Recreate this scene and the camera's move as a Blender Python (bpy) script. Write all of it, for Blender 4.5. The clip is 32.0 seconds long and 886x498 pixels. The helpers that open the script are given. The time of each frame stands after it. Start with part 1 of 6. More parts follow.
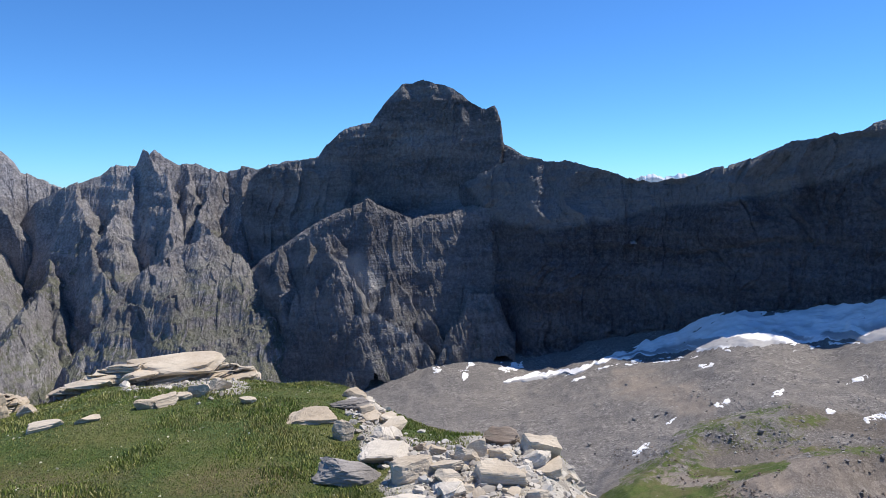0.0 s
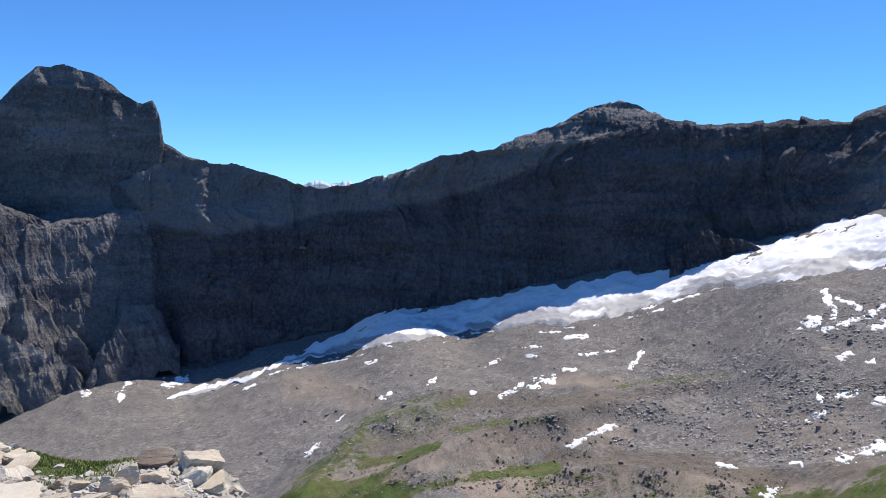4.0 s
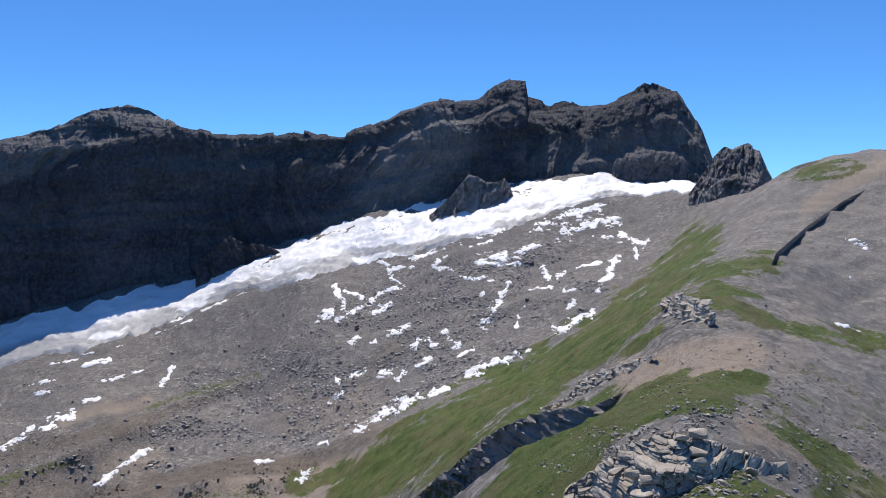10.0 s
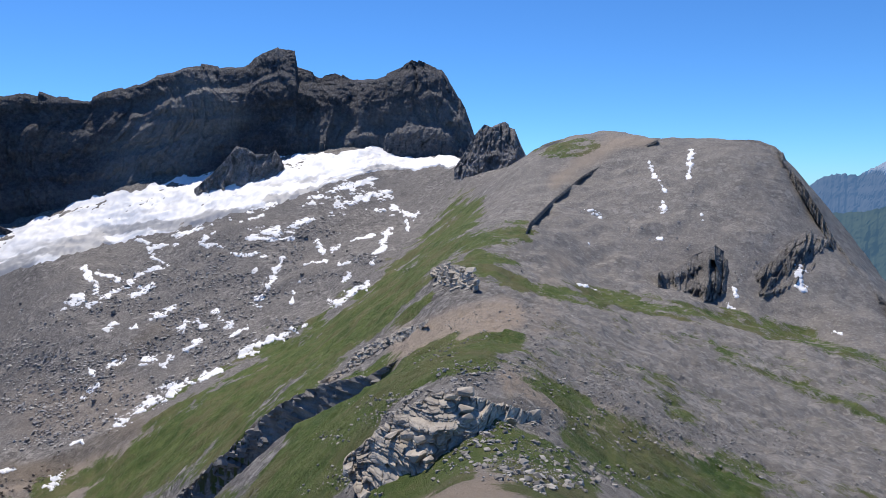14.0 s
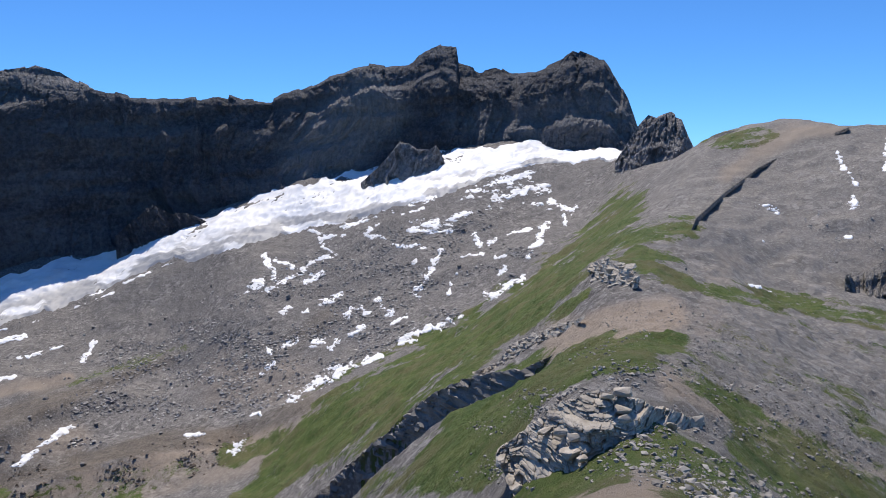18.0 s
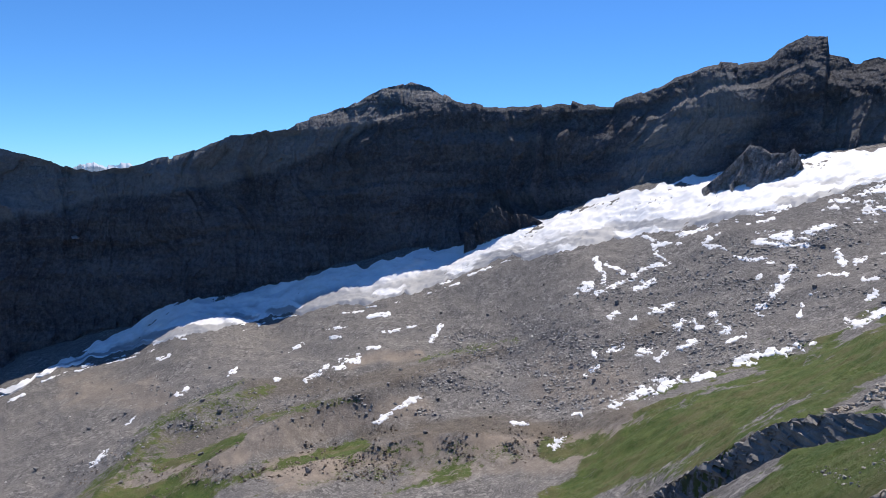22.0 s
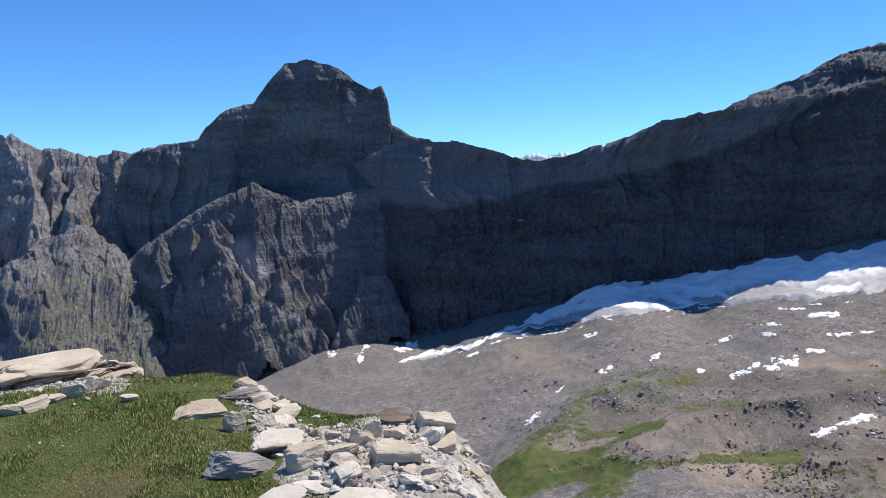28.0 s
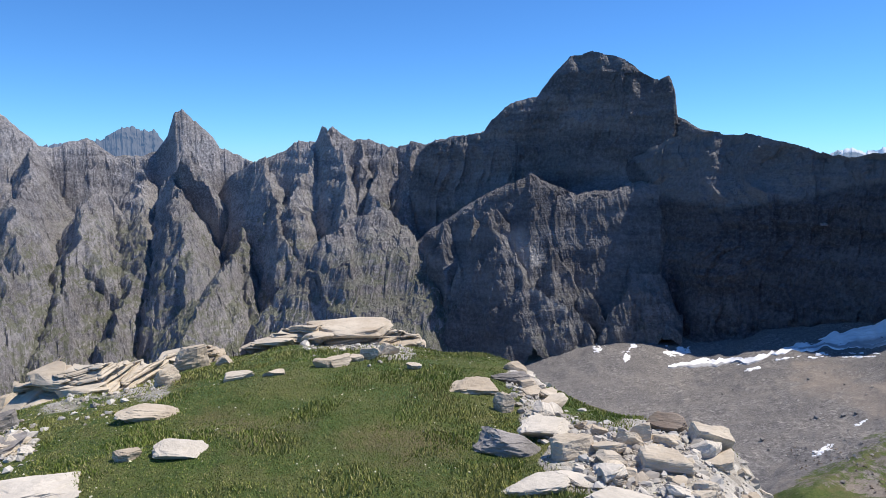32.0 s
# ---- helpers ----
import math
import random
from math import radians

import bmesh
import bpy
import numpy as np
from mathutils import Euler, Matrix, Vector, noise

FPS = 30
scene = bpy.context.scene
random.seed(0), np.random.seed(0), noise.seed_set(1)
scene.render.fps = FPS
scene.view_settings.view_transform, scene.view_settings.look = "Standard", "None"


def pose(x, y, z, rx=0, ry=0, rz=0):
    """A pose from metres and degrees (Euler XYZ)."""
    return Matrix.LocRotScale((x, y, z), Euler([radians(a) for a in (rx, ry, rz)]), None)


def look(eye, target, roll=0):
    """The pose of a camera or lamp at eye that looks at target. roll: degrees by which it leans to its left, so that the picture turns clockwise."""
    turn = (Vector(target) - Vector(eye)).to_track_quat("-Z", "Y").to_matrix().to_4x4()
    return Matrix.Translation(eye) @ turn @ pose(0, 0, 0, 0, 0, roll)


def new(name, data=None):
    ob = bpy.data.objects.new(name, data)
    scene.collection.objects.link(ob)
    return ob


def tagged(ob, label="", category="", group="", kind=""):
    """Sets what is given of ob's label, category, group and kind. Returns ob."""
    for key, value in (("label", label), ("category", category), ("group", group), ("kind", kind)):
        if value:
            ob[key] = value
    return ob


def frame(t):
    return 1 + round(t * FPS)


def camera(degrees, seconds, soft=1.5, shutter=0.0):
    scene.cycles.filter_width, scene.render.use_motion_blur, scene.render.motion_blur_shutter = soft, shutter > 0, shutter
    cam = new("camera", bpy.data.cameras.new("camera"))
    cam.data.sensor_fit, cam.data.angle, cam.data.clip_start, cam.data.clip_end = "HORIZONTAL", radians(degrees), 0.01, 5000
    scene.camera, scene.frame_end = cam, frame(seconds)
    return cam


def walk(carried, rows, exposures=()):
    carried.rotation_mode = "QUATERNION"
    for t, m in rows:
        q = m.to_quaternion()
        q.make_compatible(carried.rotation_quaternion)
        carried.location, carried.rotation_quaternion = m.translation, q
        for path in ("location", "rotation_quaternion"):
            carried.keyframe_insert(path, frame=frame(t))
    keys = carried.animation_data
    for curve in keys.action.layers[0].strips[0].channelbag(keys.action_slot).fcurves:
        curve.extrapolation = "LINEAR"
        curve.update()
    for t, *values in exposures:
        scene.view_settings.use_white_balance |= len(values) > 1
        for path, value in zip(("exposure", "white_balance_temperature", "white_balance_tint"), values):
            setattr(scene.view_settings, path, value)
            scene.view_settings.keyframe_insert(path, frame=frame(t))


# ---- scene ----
cam = camera(66.0, 32.0, soft=0.7)
PATH = [  # seconds, tilt, lean, heading
    (0.0, -5.13, 0.29, 0.10),
    (0.5, -5.21, 0.43, -4.32),
    (1.0, -5.14, 0.46, -8.39),
    (1.5, -5.06, -0.66, -12.23),
    (2.0, -4.98, -1.49, -15.41),
    (2.5, -4.84, -1.36, -18.15),
    (3.0, -4.80, -1.00, -20.75),
    (3.5, -4.62, -1.04, -23.84),
    (5.5, -4.47, -1.60, -37.04),
    (6.0, -4.23, -1.47, -40.16),
    (6.5, -3.14, -1.41, -42.78),
    (7.0, -2.42, -1.07, -45.53),
    (7.5, -1.78, -0.84, -49.66),
    (8.0, -1.36, -0.64, -53.65),
    (8.5, -1.30, -0.48, -57.01),
    (9.0, -2.38, -0.30, -60.31),
    (9.5, -3.20, -0.00, -63.07),
    (10.0, -3.41, 0.23, -65.75),
    (10.5, -3.50, 0.27, -68.45),
    (11.0, -3.69, 0.07, -71.19),
    (11.5, -3.75, 0.06, -74.07),
    (12.0, -3.94, 0.06, -76.97),
    (12.5, -4.28, 0.32, -79.32),
    (13.0, -4.56, 0.25, -81.36),
    (13.5, -4.83, 0.09, -83.54),
    (15.5, -6.60, 0.05, -85.64),
    (16.0, -6.62, 0.24, -83.90),
    (16.5, -6.57, 0.61, -80.89),
    (17.0, -6.18, 0.58, -77.36),
    (17.5, -6.20, 0.53, -73.85),
    (18.0, -6.15, 0.33, -71.46),
    (18.5, -5.81, -0.11, -67.92),
    (19.0, -5.48, -0.09, -64.24),
    (19.5, -5.39, -0.11, -60.91),
    (20.0, -5.19, -0.35, -57.43),
    (20.5, -5.09, -0.73, -53.34),
    (21.0, -5.15, -0.77, -49.92),
    (21.5, -5.47, -0.66, -46.81),
    (22.0, -5.83, -0.50, -43.90),
    (22.5, -6.29, -0.30, -40.95),
    (23.0, -6.63, -0.30, -37.85),
    (23.5, -7.39, -0.17, -34.83),
    (24.0, -7.76, 0.20, -31.67),
    (24.5, -7.18, 0.29, -28.81),
    (26.5, -6.24, -0.15, -17.87),
    (27.0, -6.70, 0.42, -14.99),
    (27.5, -6.83, 0.93, -12.04),
    (28.0, -6.82, 1.23, -9.13),
    (28.5, -6.73, 1.24, -6.13),
    (29.0, -6.69, 0.88, -2.91),
    (29.5, -6.68, 1.21, 0.11),
    (30.0, -6.61, 1.15, 2.54),
    (30.5, -6.56, 1.23, 5.19),
    (31.0, -6.49, 1.06, 7.68),
    (31.5, -6.50, 0.50, 10.54),
    (32.0, -7.17, 0.12, 13.74),
]
EYES = [(t, a, b, c, 0.1 * math.sin(radians(-c)), 0.1 * math.cos(radians(-c))) for t, a, b, c in PATH]
walk(cam, [(t, pose(x, y, 1.6, 90 + a, b, c)) for t, a, b, c, x, y in EYES], [(0.0, 0.12), (4.5, 0.10), (9.0, -0.10), (20.0, -0.10), (25.5, 0.06), (29.0, 0.12), (32.0, 0.12)])

# ---------------------------------------------------------------- light
SUN_BEARING, SUN_HEIGHT = 63.0, 60.0
world = bpy.data.worlds.new("sky")
world.use_nodes = True
scene.world = world
sky = world.node_tree.nodes.new("ShaderNodeTexSky")
sky.sky_type, sky.sun_disc = "NISHITA", False
sky.sun_elevation, sky.sun_rotation = radians(SUN_HEIGHT), radians(SUN_BEARING)
sky.altitude, sky.air_density, sky.dust_density, sky.ozone_density = 2600.0, 1.0, 0.1, 1.4
background = world.node_tree.nodes["Background"]
background.inputs["Strength"].default_value = 0.11
deeper = world.node_tree.nodes.new("ShaderNodeMix")  # thin, clear mountain air
deeper.data_type, deeper.blend_type = "RGBA", "MULTIPLY"
deeper.inputs[0].default_value = 1.0
deeper.inputs[7].default_value = (0.45, 0.90, 1.42, 1.0)
world.node_tree.links.new(sky.outputs[0], deeper.inputs[6])
world.node_tree.links.new(deeper.outputs[2], background.inputs[0])
sun = new("sun", bpy.data.lights.new("sun", "SUN"))
sun.data.energy, sun.data.angle, sun.data.color = 5.0, radians(0.53), (1.0, 0.92, 0.82)
sb, sh = radians(SUN_BEARING), radians(SUN_HEIGHT)
sun.matrix_world = look((900 * math.sin(sb), 900 * math.cos(sb), 1200), (900 * math.sin(sb) - math.sin(sb) * math.cos(sh), 900 * math.cos(sb) - math.cos(sb) * math.cos(sh), 1200 - math.sin(sh)))


# ---------------------------------------------------------------- numbers
def lattice(ix, iy, iz, seed):
    h = (ix * 374761393 + iy * 668265263 + iz * 2147483647 + seed * 974711) & 0xFFFFFFFF
    h = ((h ^ (h >> 13)) * 1274126177) & 0xFFFFFFFF
    h = ((h ^ (h >> 16)) * 2246822519) & 0xFFFFFFFF
    return ((h ^ (h >> 15)) & 0xFFFF) / 32767.5 - 1.0


def vnoise(x, y, z, seed=0):
    """Smooth noise in -1..1 at arrays of places."""
    x, y, z = np.broadcast_arrays(np.asarray(x, float), np.asarray(y, float), np.asarray(z, float))
    fx, fy, fz = np.floor(x), np.floor(y), np.floor(z)
    ix, iy, iz = fx.astype(np.int64), fy.astype(np.int64), fz.astype(np.int64)
    tx, ty, tz = x - fx, y - fy, z - fz
    tx, ty, tz = (t * t * t * (t * (t * 6 - 15) + 10) for t in (tx, ty, tz))
    out = 0.0
    for a in (0, 1):
        wa = tx if a else 1 - tx
        for b in (0, 1):
            wb = wa * (ty if b else 1 - ty)
            for c in (0, 1):
                out = out + wb * (tz if c else 1 - tz) * lattice(ix + a, iy + b, iz + c, seed)
    return out


def fbm(x, y, z, octaves=4, seed=0, gain=0.5):
    out, amp, f = 0.0, 1.0, 1.0
    for k in range(octaves):
        out = out + amp * vnoise(x * f + 7.3 * k, y * f + 3.1 * k, z * f + 1.7 * k, seed + k)
        amp, f = amp * gain, f * 2.03
    return out


def ridged(x, y, z, octaves=4, seed=0, gain=0.5):
    """Sharp ribs, about -1..1."""
    out, amp, f = 0.0, 1.0, 1.0
    for k in range(octaves):
        out = out + amp * (1 - 2.6 * np.abs(vnoise(x * f + 7.3 * k, y * f + 3.1 * k, z * f + 1.7 * k, seed + k)))
        amp, f = amp * gain, f * 2.07
    return out * 0.6


def facets(x, y, seed=0, tilt=1.0):
    """Broken plane faces, as on cleft rock: each cell is a tilted plane with a height of its own. About -1..1."""
    x, y = np.broadcast_arrays(np.asarray(x, float), np.asarray(y, float))
    ix, iy = np.floor(x).astype(np.int64), np.floor(y).astype(np.int64)
    best, out = np.full(x.shape, 1e9), np.zeros(x.shape)
    for a in (-1, 0, 1):
        for b in (-1, 0, 1):
            cx, cy = ix + a, iy + b
            px = x - cx - 0.5 - 0.45 * lattice(cx, cy, cx * 0 + 1, seed)
            py = y - cy - 0.5 - 0.45 * lattice(cx, cy, cx * 0 + 2, seed)
            d = px * px + py * py
            near = d < best
            plane = 0.45 * lattice(cx, cy, cx * 0 + 3, seed) + tilt * (px * lattice(cx, cy, cx * 0 + 4, seed) + py * lattice(cx, cy, cx * 0 + 5, seed))
            out, best = np.where(near, plane, out), np.where(near, d, best)
    return out


def plan(bearing, distance):
    b = np.radians(bearing)
    return np.sin(b) * distance, np.cos(b) * distance


def smooth(a, b, x):
    t = np.clip((x - a) / (b - a), 0, 1)
    return t * t * (3 - 2 * t)


def mesh_from(name, verts, faces, material, soft=True, masks=None):
    """A mesh object from arrays; faces all have the same number of corners."""
    verts, faces = np.asarray(verts, np.float32), np.asarray(faces, np.int32)
    me = bpy.data.meshes.new(name)
    n, k = len(faces), faces.shape[1]
    me.vertices.add(len(verts))
    me.vertices.foreach_set("co", verts.ravel())
    me.loops.add(n * k)
    me.loops.foreach_set("vertex_index", faces.ravel())
    me.polygons.add(n)
    me.polygons.foreach_set("loop_start", np.arange(0, n * k, k, dtype=np.int32))
    me.polygons.foreach_set("use_smooth", np.full(n, soft))
    me.update(calc_edges=True)
    for key, values in (masks or {}).items():
        at = me.attributes.new(key, "FLOAT", "POINT")
        at.data.foreach_set("value", np.asarray(values, np.float32).ravel())
    me.materials.append(material)
    return new(name, me)


def grid_faces(nu, nv, wrap=False):
    i = np.arange(nu if wrap else nu - 1)[:, None]
    j = np.arange(nv - 1)[None, :]
    a = i * nv + j
    b = ((i + 1) % nu) * nv + j
    return np.stack([a, b, b + 1, a + 1], -1).reshape(-1, 4)


def sheet(name, x, y, z, material, soft=True, masks=None, wrap=False):
    nu, nv = x.shape
    return mesh_from(name, np.stack([x, y, z], -1).reshape(-1, 3), grid_faces(nu, nv, wrap), material, soft, masks)


def part(name, bm, material, parent, label=""):
    me = bpy.data.meshes.new(name)
    bm.to_mesh(me)
    bm.free()
    me.materials.append(material)
    ob = new(name, me)
    ob.parent = parent
    return tagged(ob, label)


# ---------------------------------------------------------------- materials
class Nodes:
    """Short spelling for a node material."""

    def __init__(self, name, roughness=0.9, specular=0.25):
        self.material = bpy.data.materials.new(name)
        self.material.use_nodes = True
        self.tree = self.material.node_tree
        self.shader = self.tree.nodes["Principled BSDF"]
        self.shader.inputs["Roughness"].default_value = roughness
        self.shader.inputs["Specular IOR Level"].default_value = specular
        self.place = self.node("ShaderNodeNewGeometry").outputs["Position"]

    def node(self, kind, **values):
        n = self.tree.nodes.new(kind)
        for key, value in values.items():
            if key == "operation":
                n.operation = value
            elif key == "data_type":
                n.data_type = value
        return n

    def link(self, a, b):
        if hasattr(a, "links"):
            self.tree.links.new(a, b)
        else:
            b.default_value = a

    def noise(self, scale, detail=4.0, rough=0.55, stretch=(1, 1, 1), shift=0.0):
        m = self.node("ShaderNodeMapping")
        self.link(self.place, m.inputs["Vector"])
        m.inputs["Scale"].default_value = stretch
        m.inputs["Location"].default_value = (shift, shift * 0.7, shift * 1.3)
        n = self.node("ShaderNodeTexNoise")
        self.link(m.outputs[0], n.inputs["Vector"])
        n.inputs["Scale"].default_value, n.inputs["Detail"].default_value, n.inputs["Roughness"].default_value = scale, detail, rough
        return n.outputs["Fac"]

    def cells(self, scale, feature="F1", output="Distance"):
        n = self.node("ShaderNodeTexVoronoi")
        n.feature = feature
        self.link(self.place, n.inputs["Vector"])
        n.inputs["Scale"].default_value = scale
        return n.outputs[output]

    def ramp(self, value, low, high):
        n = self.node("ShaderNodeMapRange")
        n.interpolation_type = "SMOOTHSTEP"
        self.link(value, n.inputs["Value"])
        n.inputs["From Min"].default_value, n.inputs["From Max"].default_value = low, high
        return n.outputs[0]

    def math(self, operation, a, b=0.0):
        n = self.node("ShaderNodeMath", operation=operation)
        self.link(a, n.inputs[0])
        self.link(b, n.inputs[1])
        return n.outputs[0]

    def mix(self, fac, a, b):
        n = self.node("ShaderNodeMix", data_type="RGBA")
        self.link(fac, n.inputs[0])
        for v, socket in ((a, n.inputs[6]), (b, n.inputs[7])):
            self.link((*v, 1.0) if isinstance(v, tuple) else v, socket)
        return n.outputs[2]

    def mask(self, name):
        n = self.node("ShaderNodeAttribute")
        n.attribute_name = name
        return n.outputs["Fac"]

    def upward(self):
        n = self.node("ShaderNodeSeparateXYZ")
        self.link(self.node("ShaderNodeNewGeometry").outputs["Normal"], n.inputs[0])
        return n.outputs["Z"]

    def finish(self, colour, height=None, strength=0.5, distance=0.1):
        self.link(colour, self.shader.inputs["Base Color"])
        if height is not None:
            b = self.node("ShaderNodeBump")
            b.inputs["Strength"].default_value, b.inputs["Distance"].default_value = strength, distance
            self.link(height, b.inputs["Height"])
            self.tree.links.new(b.outputs[0], self.shader.inputs["Normal"])
        return self.material


def cliff_rock(name, dark, pale, grass_to=None, warm=(0.20, 0.17, 0.13), grain=1.0, speckle=1.0, layered=1.0):
    """Layered limestone of a far wall, with streaks down the face and turf on its ledges."""
    n = Nodes(name)
    broad = n.noise(0.006 * grain, 5, 0.6)
    bands = n.noise(0.010 * grain, 8, 0.7, (0.5, 0.5, 0.5 + 1.7 * layered))
    streak = n.noise(0.03 * grain, 8, 0.75, (2.2, 2.2, 0.25))
    fine = n.noise(0.16 * grain, 8, 0.78)
    col = n.mix(n.ramp(bands, 0.38, 0.64), dark, pale)
    col = n.mix(n.math("MULTIPLY", n.ramp(streak, 0.48, 0.7), 0.5), col, warm)
    col = n.mix(n.math("MULTIPLY", n.ramp(fine, 0.47, 0.62), 0.55 * speckle), col, tuple(min(0.6, c * 1.5) for c in pale))
    col = n.mix(n.math("MULTIPLY", n.ramp(fine, 0.50, 0.36), 0.6 * speckle), col, tuple(c * 0.5 for c in dark))
    col = n.mix(n.math("MULTIPLY", n.ramp(broad, 0.45, 0.7), 0.35), col, tuple(c * 0.65 for c in dark))
    col = n.mix(n.mask("pale"), col, n.mix(fine, tuple(c * 1.3 for c in pale), (0.55, 0.53, 0.50)))
    if grass_to is not None:
        z = n.node("ShaderNodeSeparateXYZ")
        n.link(n.place, z.inputs[0])
        low = n.ramp(n.math("ADD", z.outputs["Z"], n.math("MULTIPLY", n.math("SUBTRACT", broad, 0.5), 700.0)), grass_to + 160, grass_to - 160)
        flat = n.ramp(n.math("ADD", n.upward(), n.math("MULTIPLY", n.math("SUBTRACT", fine, 0.5), 0.8)), 0.38, 0.60)
        turf = n.mix(n.noise(0.05, 4), (0.06, 0.08, 0.028), (0.115, 0.125, 0.05))
        col = n.mix(n.math("MULTIPLY", n.math("MULTIPLY", low, flat), 0.65), col, turf)
    h = n.math("ADD", n.math("MULTIPLY", n.noise(0.09 * grain, 10, 0.75, (1.3, 1.3, 0.6)), 11.0), n.math("MULTIPLY", n.noise(0.03 * grain, 9, 0.75, (0.35, 0.35, 3.0)), 11.0 * layered))
    return n.finish(col, h, 0.9, 1.0 / grain)


# Shade is put into the headwall's limestone: darker and bluer than the others.
ROCK_HEADWALL = cliff_rock("shaded_limestone", (0.076, 0.077, 0.089), (0.150, 0.151, 0.164), warm=(0.120, 0.108, 0.104), speckle=0.85)
ROCK_MASSIF = cliff_rock("grey_limestone", (0.128, 0.128, 0.136), (0.275, 0.27, 0.274), warm=(0.18, 0.16, 0.145), grass_to=-360, speckle=0.6)
ROCK_LEFT = cliff_rock("brown_grey_limestone", (0.182, 0.176, 0.182), (0.375, 0.362, 0.362), grass_to=-170, warm=(0.25, 0.215, 0.19), speckle=0.9, layered=0.3)


def ground_material():
    n = Nodes("scree_and_turf")
    broad = n.noise(0.012, 5, 0.6)
    mid = n.noise(0.09, 8, 0.72)
    fine = n.noise(0.7, 10, 0.8)
    scree = n.mix(n.ramp(broad, 0.4, 0.62), (0.138, 0.129, 0.124), (0.178, 0.164, 0.152))
    scree = n.mix(n.math("MULTIPLY", n.ramp(mid, 0.46, 0.60), 0.8), scree, (0.115, 0.106, 0.104))
    scree = n.mix(n.math("MULTIPLY", n.ramp(fine, 0.5, 0.66), 0.75), scree, (0.33, 0.315, 0.30))
    scree = n.mix(n.math("MULTIPLY", n.ramp(fine, 0.47, 0.32), 0.8), scree, (0.07, 0.065, 0.06))
    block = n.node("ShaderNodeSeparateColor")
    n.link(n.cells(0.33, output="Color"), block.inputs[0])
    small = n.node("ShaderNodeSeparateColor")
    n.link(n.cells(1.1, output="Color"), small.inputs[0])
    rocky = n.ramp(n.noise(0.02, 5, 0.65, (1, 1, 1), 21.0), 0.40, 0.58)
    scree = n.mix(n.math("MULTIPLY", n.math("MULTIPLY", n.ramp(block.outputs[0], 0.55, 0.95), rocky), 0.55), scree, (0.40, 0.375, 0.35))
    scree = n.mix(n.math("MULTIPLY", n.math("MULTIPLY", n.ramp(block.outputs[1], 0.6, 0.95), rocky), 0.6), scree, (0.075, 0.07, 0.068))
    scree = n.mix(n.math("MULTIPLY", n.ramp(small.outputs[0], 0.6, 1.0), 0.4), scree, (0.45, 0.43, 0.40))
    scree = n.mix(n.math("MULTIPLY", n.ramp(small.outputs[1], 0.65, 1.0), 0.45), scree, (0.085, 0.08, 0.075))
    flank = n.node("ShaderNodeSeparateXYZ")
    n.link(n.place, flank.inputs[0])
    flank = n.ramp(flank.outputs["Y"], 25.0, -15.0)
    runnel = n.noise(0.22, 8, 0.75, (0.4, 1.0, 0.6), 5.0)
    scree = n.mix(n.math("MULTIPLY", n.math("MULTIPLY", n.ramp(runnel, 0.50, 0.64), flank), 0.18), scree, (0.38, 0.335, 0.28))
    scree = n.mix(n.math("MULTIPLY", n.math("MULTIPLY", n.ramp(runnel, 0.48, 0.36), flank), 0.2), scree, (0.10, 0.095, 0.085))
    scree = n.mix(n.math("MULTIPLY", flank, 0.4), scree, n.mix(n.ramp(mid, 0.4, 0.62), (0.29, 0.265, 0.235), (0.225, 0.21, 0.19)))
    scree = n.mix(n.mask("earth"), scree, n.mix(mid, (0.27, 0.215, 0.165), (0.36, 0.30, 0.24)))
    scree = n.mix(n.math("MULTIPLY", n.mask("shaded_soil"), 0.62), scree, n.mix(n.ramp(fine, 0.35, 0.65), (0.062, 0.050, 0.036), (0.155, 0.122, 0.088)))
    pebble = n.node("ShaderNodeSeparateColor")
    n.link(n.cells(14.0, output="Color"), pebble.inputs[0])
    grit = n.mix(n.ramp(n.noise(3.0, 7, 0.75), 0.4, 0.62), (0.44, 0.40, 0.335), (0.58, 0.54, 0.46))
    grit = n.mix(n.math("MULTIPLY", n.ramp(pebble.outputs[0], 0.55, 1.0), 0.6), grit, (0.30, 0.27, 0.225))
    grit = n.mix(n.math("MULTIPLY", n.ramp(pebble.outputs[1], 0.7, 1.0), 0.7), grit, (0.68, 0.64, 0.56))
    scree = n.mix(n.mask("gravel"), scree, grit)
    turf = n.mix(n.ramp(mid, 0.35, 0.65), (0.050, 0.086, 0.016), (0.090, 0.118, 0.030))
    turf = n.mix(n.math("MULTIPLY", n.ramp(fine, 0.5, 0.66), 0.6), turf, (0.17, 0.15, 0.08))
    turf = n.mix(n.math("MULTIPLY", n.ramp(fine, 0.47, 0.34), 0.6), turf, (0.03, 0.042, 0.014))
    turf = n.mix(n.math("MULTIPLY", n.ramp(n.noise(0.035, 6, 0.7, (1, 1, 1), 13.0), 0.46, 0.62), 0.7), turf, (0.13, 0.115, 0.055))
    lawn = n.mix(n.ramp(n.noise(1.6, 7, 0.75), 0.4, 0.62), (0.064, 0.098, 0.02), (0.125, 0.13, 0.042))
    lawn = n.mix(n.math("MULTIPLY", n.ramp(n.noise(0.7, 6, 0.7, (1, 1, 1), 3.0), 0.54, 0.68), 0.6), lawn, (0.14, 0.105, 0.055))
    turf = n.mix(n.mask("lawn"), turf, lawn)
    g = n.math("ADD", n.mask("turf"), n.math("MULTIPLY", n.math("SUBTRACT", n.noise(0.16, 10, 0.82), 0.5), 1.5))
    col = n.mix(n.ramp(g, 0.42, 0.58), scree, turf)
